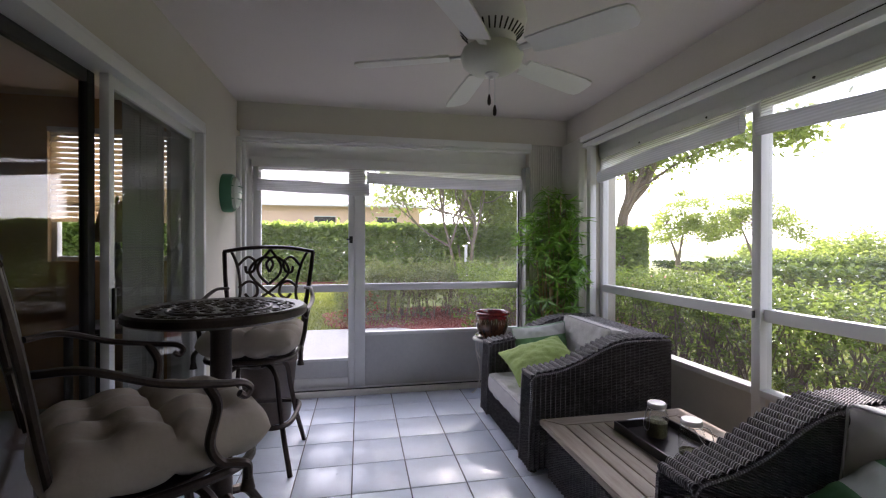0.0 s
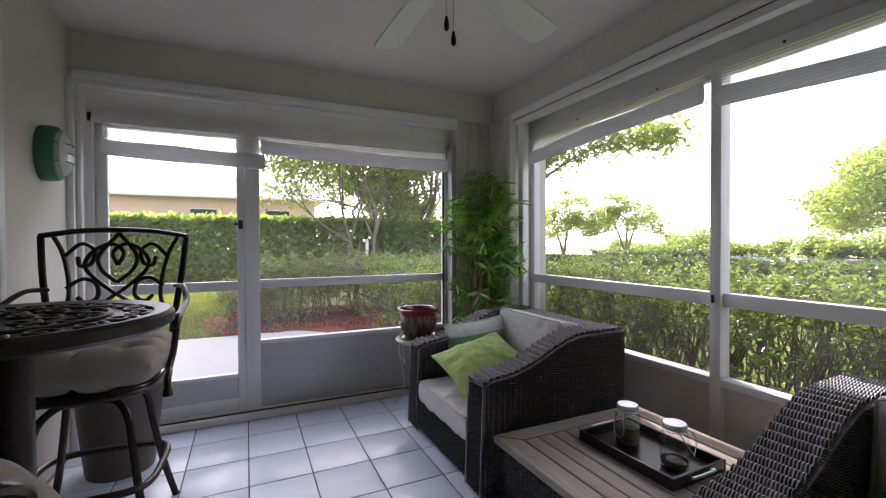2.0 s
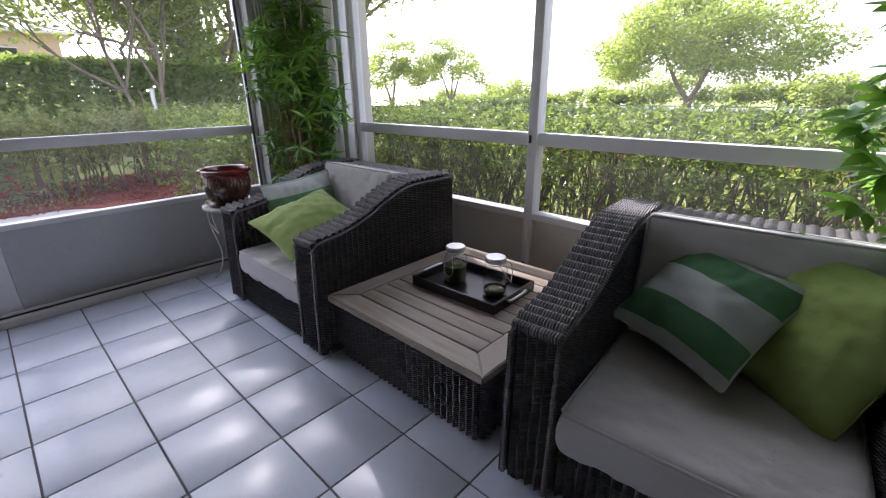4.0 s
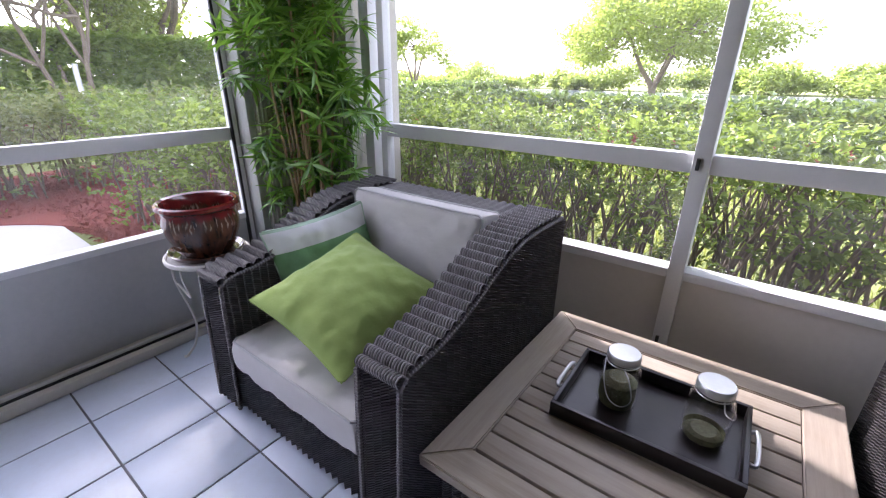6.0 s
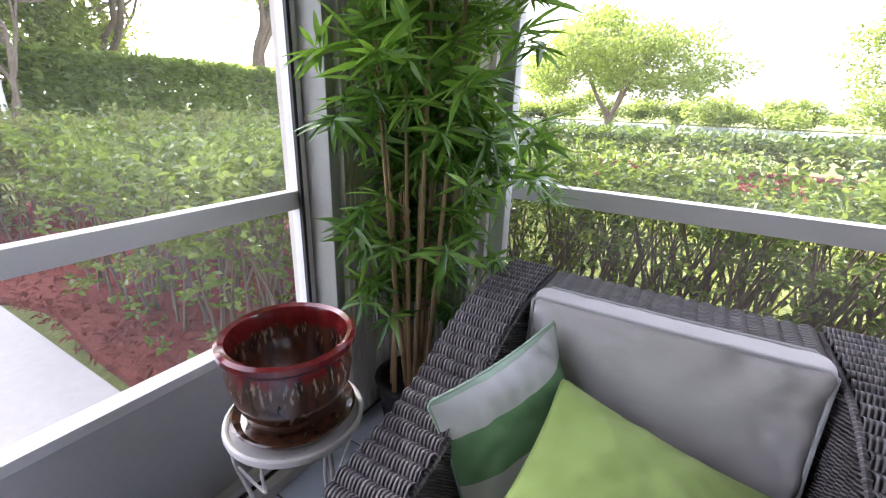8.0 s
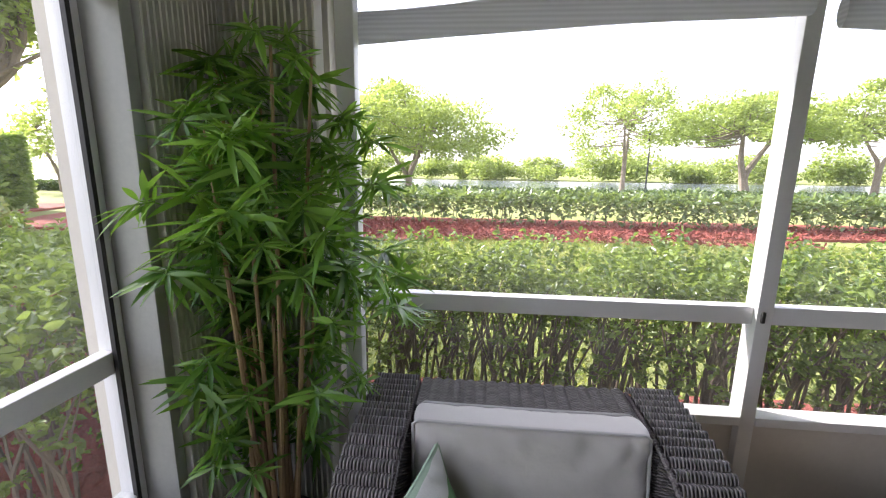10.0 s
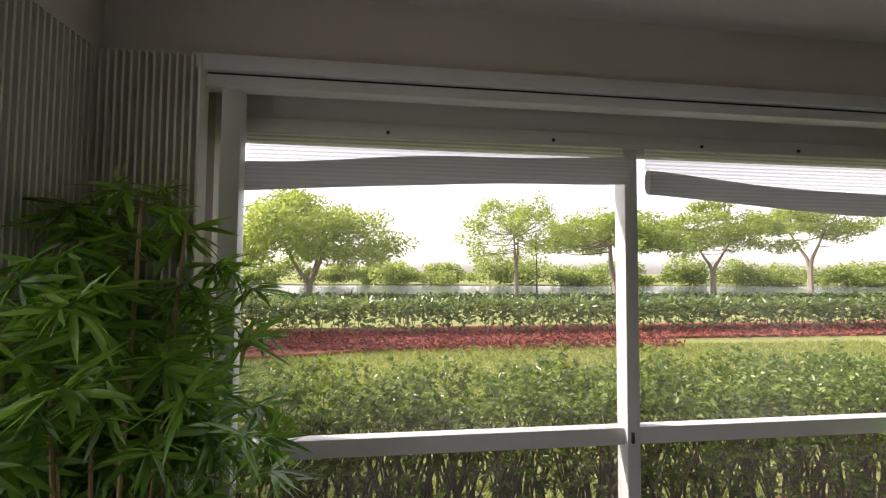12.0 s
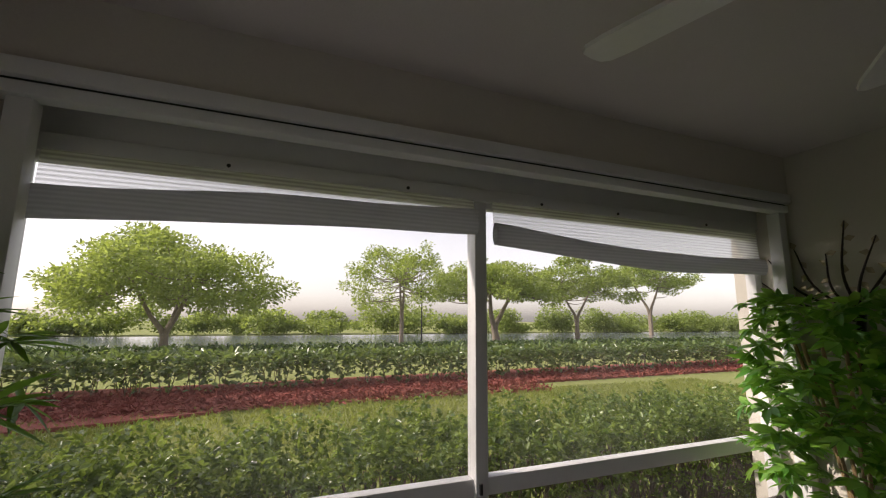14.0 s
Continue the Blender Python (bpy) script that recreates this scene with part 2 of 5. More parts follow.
WOODX = wood_material("weathered_slat_wood", (0.29, 0.235, 0.175), (0.45, 0.38, 0.295), "y")
WOODY = wood_material("weathered_border_wood", (0.31, 0.25, 0.19), (0.47, 0.395, 0.31), "x")
TRAY = plain("black_lacquer", (0.012, 0.01, 0.011), (0.025, 0.02, 0.02), 0.3, bump=0.05)
CHROME = plain("brushed_steel", (0.55, 0.55, 0.55), (0.65, 0.65, 0.65), 0.3, 1.0, bump=0.1)
GLASS = glass_material("clear_glass")
PANE = glass_material("door_glass", (0.8, 0.82, 0.81), 0.0, 0.015)
FAN = plain("fan_white", (0.78, 0.77, 0.75), (0.84, 0.83, 0.81), 0.4, bump=0.05)
BOWL = plain("frosted_glass_bowl", (0.62, 0.63, 0.54), (0.68, 0.68, 0.6), 0.35, bump=0.05)
SHEET = sheet_material("blind_sheet", (0.75, 0.75, 0.76), 0.7, 0.4)
ROLL = sheet_material("blind_roll", (0.7, 0.7, 0.71), 0.55)
POT = glaze_material()
CANE = plain("cane_bark", (0.24, 0.15, 0.075), (0.36, 0.25, 0.13), 0.6, big=8, fine=90, bump=0.3)
BAMBOO = leafy("bamboo_leaf", (0.035, 0.12, 0.022), (0.25, 0.45, 0.085), 0.42, 0.3)
HEDGE = leafy("hedge_leaf", (0.035, 0.078, 0.022), (0.31, 0.41, 0.13), 0.42, 0.24, 1.4)
DARKHEDGE = leafy("dark_hedge_leaf", (0.02, 0.05, 0.015), (0.08, 0.13, 0.03), 0.3, 0.5, 1.2)
TALLHEDGE = leafy("tall_hedge_leaf", (0.1, 0.18, 0.05), (0.36, 0.46, 0.16), 0.58, 0.32, 1.0)
FARHEDGE = leafy("far_hedge_leaf", (0.035, 0.07, 0.025), (0.22, 0.3, 0.11), 0.32, 0.28, 1.3)
SHRUB = leafy("shrub_leaf", (0.07, 0.12, 0.045), (0.3, 0.33, 0.15), 0.45)
FARLEAF = leafy("tree_leaf", (0.11, 0.165, 0.045), (0.37, 0.455, 0.15), 0.48)
TWIG = plain("twig_bark", (0.1, 0.075, 0.05), (0.2, 0.16, 0.11), 0.85, big=6, fine=60, bump=0.4)
BARK = plain("tree_bark", (0.14, 0.11, 0.085), (0.28, 0.235, 0.185), 0.9, big=3, fine=25, bump=0.6, dist=0.02)
LAWN = ground_material("lawn_grass", (0.12, 0.16, 0.04), (0.26, 0.29, 0.09), (0.32, 0.32, 0.13), 35)
MULCH = ground_material("red_mulch", (0.17, 0.048, 0.036), (0.38, 0.115, 0.088), (0.32, 0.1, 0.078), 45, 0.9)
CONC = ground_material("concrete_walk", (0.5, 0.49, 0.46), (0.58, 0.57, 0.54), (0.54, 0.53, 0.5), 25, 0.2)


# ---- building helpers ----
def mesh_of(bm, name, material, smooth=True):
    me = bpy.data.meshes.new(name)
    bm.to_mesh(me)
    bm.free()
    me.materials.append(material)
    if smooth:
        me.polygons.foreach_set("use_smooth", [True] * len(me.polygons))
        me.set_sharp_from_angle(angle=radians(40))
    return me


def part(name, bm, material, parent=None, label="", smooth=True):
    ob = new(name, mesh_of(bm, name, material, smooth))
    ob.parent = parent
    return tagged(ob, label)


def sub(name, me, parent, m=None):
    """Another part on mesh data that is shared."""
    ob = new(name, me)
    ob.parent = parent
    if m is not None:
        ob.matrix_basis = m
    return ob


def thing(name, label, category, at=(0, 0, 0), turn=0.0, group=""):
    ob = new(name)
    ob.empty_display_size = 0.1
    ob.matrix_basis = pose(*at, 0, 0, turn)
    return tagged(ob, label, category, group)


def setting(name, bm, material, label, category, smooth=True):
    return tagged(part(name, bm, material, None, label, smooth), "", category, "", "structure")


def block(bm, x0, x1, y0, y1, z0, z1, bevel=0.0):
    vs = [bm.verts.new((x, y, z)) for x in (x0, x1) for y in (y0, y1) for z in (z0, z1)]
    fs = [bm.faces.new([vs[i] for i in f]) for f in ((0, 1, 3, 2), (4, 6, 7, 5), (0, 4, 5, 1), (2, 3, 7, 6), (0, 2, 6, 4), (1, 5, 7, 3))]
    if bevel:
        edges = list({e for f in fs for e in f.edges})
        bmesh.ops.bevel(bm, geom=edges, offset=bevel, segments=2, profile=0.5, affect="EDGES")
    return bm


def box(x0, x1, y0, y1, z0, z1, bevel=0.0):
    return block(bmesh.new(), x0, x1, y0, y1, z0, z1, bevel)


def boxes(*rows, bevel=0.0):
    bm = bmesh.new()
    for r in rows:
        block(bm, *r, bevel=bevel)
    return bm


def curve_points(pts, steps=6):
    """Catmull-Rom through the points."""
    p = [Vector(q) for q in pts]
    p = [2 * p[0] - p[1], *p, 2 * p[-1] - p[-2]]
    out = []
    for i in range(1, len(p) - 2):
        for k in range(steps):
            t = k / steps
            a, b, c, d = p[i - 1], p[i], p[i + 1], p[i + 2]
            out.append(0.5 * (2 * b + (c - a) * t + (2 * a - 5 * b + 4 * c - d) * t * t + (3 * b - a - 3 * c + d) * t ** 3))
    out.append(p[-2])
    return out


def tube(bm, pts, r, sides=8, flat=1.0, closed=False, ends=True):
    """Sweep a round (or flattened) bar along the points; r may be a list."""
    pts = [Vector(p) for p in pts]
    n = len(pts)
    rs = r if isinstance(r, (list, tuple)) else [r] * n
    rings, up = [], None
    for i, p in enumerate(pts):
        a, b = (pts[i - 1], pts[(i + 1) % n]) if closed else (pts[max(i - 1, 0)], pts[min(i + 1, n - 1)])
        t = (b - a).normalized()
        if up is None:
            up = Vector((0, 0, 1)) if abs(t.z) < 0.9 else Vector((1, 0, 0))
        side = t.cross(up).normalized()
        up = side.cross(t).normalized()
        rings.append([bm.verts.new(p + rs[i] * (math.cos(w) * side + flat * math.sin(w) * up)) for w in (2 * math.pi * k / sides for k in range(sides))])
    for i in range(n if closed else n - 1):
        A, B = rings[i], rings[(i + 1) % n]
        for k in range(sides):
            bm.faces.new((A[k], A[(k + 1) % sides], B[(k + 1) % sides], B[k]))
    if ends and not closed:
        bm.faces.new(rings[0][::-1])
        bm.faces.new(rings[-1])
    return bm


def rod(pts, r, sides=8, steps=6, flat=1.0, closed=False):
    return tube(bmesh.new(), curve_points(pts, steps) if len(pts) > 2 and not closed else pts, r, sides, flat, closed)


def turned(profile, sides=28, at=(0, 0, 0), bm=None):
    """Turn a profile of (radius, height) round the upright axis."""
    bm = bm or bmesh.new()
    rings = []
    for r, z in profile:
        rings.append([bm.verts.new((at[0] + r * math.cos(w), at[1] + r * math.sin(w), at[2] + z)) for w in (2 * math.pi * k / sides for k in range(sides))])
    for A, B in zip(rings, rings[1:]):
        for k in range(sides):
            bm.faces.new((A[k], A[(k + 1) % sides], B[(k + 1) % sides], B[k]))
    if profile[0][0] > 1e-4:
        bm.faces.new(rings[0][::-1])
    if profile[-1][0] > 1e-4:
        bm.faces.new(rings[-1])
    bmesh.ops.remove_doubles(bm, verts=bm.verts, dist=1e-5)
    return bm


def arc(cx, cy, r, a0, a1, n=12, z=0.0):
    return [(cx + r * math.cos(radians(a0 + (a1 - a0) * k / n)), cy + r * math.sin(radians(a0 + (a1 - a0) * k / n)), z) for k in range(n + 1)]


def from_arrays(name, verts, faces, material, parent=None, smooth=True):
    me = bpy.data.meshes.new(name)
    me.vertices.add(len(verts))
    me.vertices.foreach_set("co", np.asarray(verts, dtype=np.float32).ravel())
    k = faces.shape[1]
    me.loops.add(faces.size)
    me.loops.foreach_set("vertex_index", faces.astype(np.int32).ravel())
    me.polygons.add(len(faces))
    me.polygons.foreach_set("loop_start", np.arange(0, faces.size, k, dtype=np.int32))
    me.polygons.foreach_set("loop_total", np.full(len(faces), k, dtype=np.int32))
    me.update(calc_edges=True)
    me.materials.append(material)
    me.polygons.foreach_set("use_smooth", [smooth] * len(faces))
    ob = new(name, me)
    ob.parent = parent
    return ob


def leaf_cloud(name, centres, length, material, parent, seed, droop=0.2, wide=0.5, out=None):
    """Many small folded leaves, each an island of its own, joined in one mesh."""
    g = np.random.default_rng(seed)
    n = len(centres)
    d = g.normal(size=(n, 3))
    if out is not None:
        d = d * 0.7 + out
    d[:, 2] = d[:, 2] * 0.6 - droop + 0.25 * (out is not None)
    d /= np.linalg.norm(d, axis=1, keepdims=True)
    s = np.cross(d, g.normal(size=(n, 3)) * 0.6 + np.array([0, 0, 1.0]))
    s /= np.linalg.norm(s, axis=1, keepdims=True) + 1e-9
    u = np.cross(s, d)
    L = (length * g.uniform(0.6, 1.35, (n, 1)))
    W = L * wide * 0.5
    base = centres
    tip = base + d * L - u * L * 0.2
    low, mid = base + d * L * 0.3, base + d * L * 0.66 - u * L * 0.05
    rows = [base, low - s * W * 0.85 + u * W * 0.35, mid - s * W * 0.8 + u * W * 0.3, tip, mid + s * W * 0.8 + u * W * 0.3, low + s * W * 0.85 + u * W * 0.35]
    verts = np.stack(rows, 1).reshape(-1, 3)
    i = np.arange(n) * 6
    faces = np.concatenate([np.stack([i + a, i + b, i + c, i + e], 1) for a, b, c, e in ((0, 1, 2, 3), (0, 3, 4, 5))])
    ob = from_arrays(name, verts, faces, material, parent)
    return tagged(ob, kind="stuff")


def grow(bm, start, way, length, r, depth, g, tips, spread=0.6, lift=0.12, limb=1.0):
    """A limb that forks; tips collects where the leaves sit."""
    n = 5
    pts, p, d = [Vector(start)], Vector(start), Vector(way).normalized()
    for k in range(n):
        d = (d + Vector(g.normal(size=3)) * 0.13 + Vector((0, 0, lift * 0.4))).normalized()
        p = p + d * length / n
        pts.append(p.copy())
    tube(bm, pts, [r * (1 - 0.42 * k / n) for k in range(n + 1)], 7 if depth > 1 else 5)
    if depth == 0:
        tips.extend(pts[2:])
        return
    for k in range(g.integers(3, 5) if depth == 4 else g.integers(2, 4)):
        q = pts[-1] if k < 2 else pts[3]
        w = (d + Vector(g.normal(size=3)) * spread).normalized()
        w.z = max(w.z, -0.15) + lift
        grow(bm, q, w, length * limb * g.uniform(0.65, 0.9), r * 0.6, depth - 1, g, tips, spread, lift)


def tree(label, at, bole, seed, leaves=2600, leaf=0.2, trunk=0.14, stems=1, spread=0.75, lift=0.12, clump=0.5, squash=0.6, limb=1.0):
    g = np.random.default_rng(seed)
    top = thing("tree", label, "tree", at)
    bm, tips = bmesh.new(), []
    for k in range(stems):
        a = 2 * math.pi * k / max(stems, 1) + g.uniform(0, 1)
        lean = 0.12 if stems == 1 else 0.3
        way = (math.cos(a) * lean, math.sin(a) * lean, 1)
        grow(bm, (0.08 * math.cos(a) * (stems > 1), 0.08 * math.sin(a) * (stems > 1), -0.05), way, bole, trunk / stems ** 0.4, 4, g, tips, spread, lift, limb)
    part("trunk", bm, BARK, top)
    tips = np.array([tuple(t) for t in tips])
    idx = g.integers(0, len(tips), leaves)
    c = tips[idx] + g.normal(size=(leaves, 3)) * clump * np.array([1, 1, squash])
    leaf_cloud("crown", c, leaf, FARLEAF, top, seed + 1, 0.1, 0.6)
    return top


def shade_tree(label, at, radius, base, height, seed, leaves=16000, leaf=0.2, trunk=0.2, stems=2, flat=0.5, pads=90, lean=0.0, fork=1.3, deep=0.75):
    """A broad tree: forked limbs that reach to flat pads of leaves, layered into a dome with gaps."""
    g = np.random.default_rng(seed)
    top = thing("tree", label, "tree", at)
    bm = bmesh.new()
    a = g.uniform(0, 2 * math.pi, pads)
    r = radius * np.sqrt(g.uniform(0.02, 1, pads))
    dome = base + (height - base) * np.sqrt(np.clip(1 - (r / radius) ** 2 * 0.93, 0, 1))
    z = dome - (dome - base) * deep * g.uniform(0, 1, pads) ** 1.3
    wave = 1 + 0.16 * np.sin(3 * a + seed) + 0.1 * np.sin(7 * a) + g.normal(size=pads) * 0.07
    c = np.stack([r * wave * np.cos(a), r * wave * np.sin(a) + lean * z, z], 1)
    ends = []
    for k in range(stems):
        w = 2 * math.pi * k / stems + g.uniform(-0.5, 0.5)
        spread = 0.34 * radius
        pts = curve_points([(0.05 * math.cos(w), 0.05 * math.sin(w), -0.05), (0.1 * math.cos(w), 0.1 * math.sin(w) + lean * fork, fork * 0.8), (0.45 * spread * math.cos(w), 0.45 * spread * math.sin(w) + lean * base, fork + 0.35 * (base - fork) + 0.4), (spread * math.cos(w), spread * math.sin(w) + lean * base, base + 0.35 * (height - base))], 5)
        tube(bm, pts, [trunk * (1 - 0.68 * i / (len(pts) - 1)) for i in range(len(pts))], 8)
        ends.extend(pts[len(pts) // 2:])
    for q in c[: min(pads, 60)]:
        end = Vector(q.tolist())
        root = min(ends, key=lambda e: (e - end).length)
        mid = root.lerp(end, 0.5) + Vector((g.normal() * 0.12 * radius * 0.3, g.normal() * 0.12 * radius * 0.3, -0.06 * radius))
        limb = curve_points([tuple(root), tuple(mid), tuple(end)], 4)
        tube(bm, limb, [trunk * 0.26 * (1 - 0.85 * i / (len(limb) - 1)) for i in range(len(limb))], 5)
    part("trunk", bm, BARK, top)
    size = radius * g.uniform(0.08, 0.24, pads)
    pick = g.choice(pads, leaves, p=size ** 2 / (size ** 2).sum())
    q = g.normal(size=(leaves, 3)) * 0.62
    q /= np.maximum(1, np.linalg.norm(q, axis=1, keepdims=True) / 1.15)
    p = c[pick] + q * size[pick][:, None] * np.array([1, 1, flat])
    leaf_cloud("crown", p, leaf, FARLEAF, top, seed + 1, 0.1, 0.6, q * np.array([0.4, 0.4, 0.7]))
    return top


# ---- the porch: plan ----
XL, XR, YN, YF, H = -0.93, 1.93, -0.36, 3.43, 2.44
YJ = -0.19                # face of the end wall beside the long window
SX, SY = 2.115, 3.57      # planes of the screens
GZ = -0.15               # ground outside


# floor slab with grout
floor = setting("floor", box(XL, SX + 0.06, YN, SY + 0.1, -0.14, -0.004), GROUT, "white glazed ceramic tile floor with grey grout", "floor")

# ceiling
setting("ceiling", box(XL - 0.2, SX + 0.3, YN - 0.2, SY + 0.3, H, H + 0.15), CEIL, "plain off-white painted porch ceiling", "ceiling")

# walls
setting("wall_north", boxes((XL, XR, YF, SY + 0.13, 2.205, H), (XL - 0.2, XL - 0.0, YF, SY + 0.13, GZ, H)), WALL, "beige painted wall above the screen door", "wall")
setting("wall_east", boxes((XR, SX + 0.13, YN, SY + 0.13, 2.215, H), (XR + 0.02, SX + 0.13, YJ - 0.2, YJ + 0.03, GZ, 2.215)), WALL, "beige painted wall above the screen window", "wall")
setting("wall_south", boxes((XL - 0.2, 1.2, YN - 0.2, YN, GZ, H), (1.2, SX + 0.13, YN - 0.2, YJ, GZ, H)), WALL, "plain beige painted end wall", "wall")
SL0, SL1, SLH = YN + 0.12, 2.66, 2.02
setting("wall_west", boxes((XL - 0.2, XL, SL1, YF, GZ, H), (XL - 0.2, XL, YN, SL0, GZ, H), (XL - 0.2, XL, SL0, SL1, SLH, H)), WALL, "beige painted house wall with a sliding door", "wall")

# corner pier behind the shutters
setting("wall_corner", boxes((1.571, SX + 0.13, 3.47, SY + 0.13, GZ, 2.205), (1.95, SX + 0.13, 3.16, 3.47, GZ, 2.205), (2.03, SX + 0.13, 3.136, 3.16, GZ, 2.205)), WALL, "beige painted corner pier", "wall")


# ---- far side: screen door and fixed screen ----
def frame_part(name, rows, parent, label="", material=None, bevel=0.004):
    return part(name, boxes(*rows, bevel=bevel), material or FRAME, parent, label)


def screen_sheet(parent, axis, at, a0, a1, z0, z1):
    bm = bmesh.new()
    q = ((a0, z0), (a1, z0), (a1, z1), (a0, z1))
    bm.faces.new([bm.verts.new((a, at, z) if axis == "y" else (at, a, z)) for a, z in q])
    ob = part("screen", bm, DUSTY if axis == "y" else SCREEN, parent, "fine grey insect mesh")
    ob.visible_shadow = False
    return ob


door = tagged(thing("door_1", "white aluminium screen door with a mid rail, closed", "screen door"), kind="structure")
frame_part("stile", [(-0.836, -0.775, SY - 0.02, SY + 0.02, 0.046, 1.99)], door)
frame_part("stile", [(-0.06, -0.008, SY - 0.02, SY + 0.02, 0.046, 1.99)], door)
frame_part("top_rail", [(-0.775, -0.06, SY - 0.02, SY + 0.02, 1.92, 1.99)], door)
frame_part("mid_rail", [(-0.775, -0.06, SY - 0.018, SY + 0.018, 0.875, 0.94)], door)
frame_part("bottom_rail", [(-0.775, -0.06, SY - 0.018, SY + 0.018, 0.046, 0.13)], door)
frame_part("kick_panel", [(-0.775, -0.06, SY - 0.008, SY + 0.008, 0.13, 0.275)], door, "", KICK)
frame_part("panel_cap", [(-0.775, -0.06, SY - 0.018, SY + 0.018, 0.275, 0.3)], door)
screen_sheet(door, "y", SY, -0.775, -0.06, 0.3, 0.875)
screen_sheet(door, "y", SY, -0.775, -0.06, 0.94, 1.92)
for z in (0.42, 1.28, 1.66):
    part("hinge", rod([(-0.835, SY - 0.026, z - 0.035), (-0.835, SY - 0.026, z + 0.035)], 0.007), FRAME, door)
part("handle", boxes((-0.05, -0.022, SY - 0.03, SY - 0.02, 1.30, 1.36), (-0.075, -0.03, SY - 0.05, SY - 0.03, 1.325, 1.34), bevel=0.003), DARK, door, "dark door latch")

win1 = tagged(thing("window_1", "white framed insect screen with a kick panel below", "screen window"), kind="structure")
frame_part("post", [(-0.0075, 0.085, SY - 0.03, SY + 0.03, 0.045, 2.0)], win1)
frame_part("jamb", [(1.505, 1.53, SY - 0.03, SY + 0.03, 0.05, 2.0)], win1)
frame_part("mid_rail", [(0.085, 1.505, SY - 0.02, SY + 0.02, 0.885, 0.945)], win1)
frame_part("window_sill", [(0.085, 1.505, SY - 0.03, SY + 0.03, 0.49, 0.52)], win1)
frame_part("kick_panel", [(0.085, 1.505, SY - 0.01, SY + 0.01, 0.0, 0.49)], win1, "", KICK)
frame_part("top_rail", [(0.085, 1.505, SY - 0.02, SY + 0.02, 1.94, 2.0)], win1)
screen_sheet(win1, "y", SY, 0.085, 1.505, 0.52, 0.885)
screen_sheet(win1, "y", SY, 0.085, 1.505, 0.945, 1.94)

frame_part("gasket", [(1.493, 1.505, SY - 0.034, SY - 0.021, 0.05, 1.95)], win1, "dark rubber gasket", DARK, 0)

frame1 = tagged(thing("trim_1", "white shutter track frame round the far opening", "trim"), kind="structure")
frame_part("track_head", [(-0.90, 1.57, YF - 0.03, YF + 0.04, 2.15, 2.205), (-0.90, 1.57, YF - 0.012, YF + 0.05, 2.125, 2.15)], frame1)
frame_part("track_side", [(-0.93, -0.895, YF - 0.03, YF + 0.02, 0, 2.15), (-0.895, -0.87, YF + 0.005, YF + 0.05, 0.05, 2.12)], frame1)
frame_part("head_panel", [(-0.895, 1.57, SY - 0.03, SY + 0.03, 2.001, 2.15), (-0.87, 1.505, SY - 0.05, SY - 0.031, 1.935, 2.02)], frame1)
frame_part("track_side", [(1.531, 1.57, YF + 0.012, SY + 0.03, 0.046, 2.0)], frame1, "grey shutter track with its shade put into the paint", TRACKP)
frame_part("door_jamb", [(-0.895, -0.838, SY - 0.05, SY + 0.04, 0.05, 2.0)], frame1)
frame_part("threshold", [(XL, 1.57, YF + 0.012, SY + 0.08, 0.0, 0.045)], frame1, "", KICKW, 0.006)
frame_part("track_groove", [(XL + 0.01, 1.57, YF + 0.05, YF + 0.062, 0.045, 0.052)], frame1, "", DARK, 0)
frame_part("floor_track", [(XL + 0.01, 1.57, YF + 0.07, YF + 0.082, 0.045, 0.062)], frame1)

# ---- long side: window with two screens ----
win2 = tagged(thing("window_2", "long white framed insect screen window with a mid rail", "screen window"), kind="structure")
PY0, PY1, WY0, WY1 = 1.597, 1.65, YJ + 0.09, 3.085
frame_part("post", [(SX - 0.045, SX + 0.03, PY0, PY1, 0.04, 2.05)], win2)
frame_part("jamb", [(XR + 0.005, XR + 0.06, WY1 - 0.062, WY1 - 0.002, 0.041, 2.12), (SX - 0.025, SX + 0.03, WY1, WY1 + 0.05, 0.041, 2.05)], win2)
frame_part("jamb", [(XR + 0.005, XR + 0.07, WY0 - 0.055, WY0, 0.041, 2.12), (SX - 0.025, SX + 0.03, WY0 - 0.055, WY0, 0.041, 2.05)], win2)
for a, b in ((PY1, WY1), (WY0, PY0)):
    frame_part("mid_rail", [(SX - 0.025, SX + 0.025, a, b, 0.885, 0.95)], win2)
    frame_part("window_sill", [(SX - 0.05, SX + 0.03, a, b, 0.5, 0.535)], win2)
    frame_part("kick_panel", [(SX - 0.012, SX + 0.012, a, b, 0.0, 0.5)], win2, "", KICKW)
    frame_part("top_rail", [(SX - 0.02, SX + 0.02, a, b, 2.0, 2.05)], win2)
    screen_sheet(win2, "x", SX, a, b, 0.535, 0.885)
    screen_sheet(win2, "x", SX, a, b, 0.95, 2.0)
part("lock", boxes((SX - 0.055, SX - 0.045, PY1 - 0.024, PY1 - 0.012, 0.9, 0.94), bevel=0.002), DARK, win2, "dark screen lock")
part("lock", boxes((SX - 0.055, SX - 0.045, PY1 - 0.024, PY1 - 0.012, 0.2, 0.25), bevel=0.002), DARK, win2, "dark screen lock")

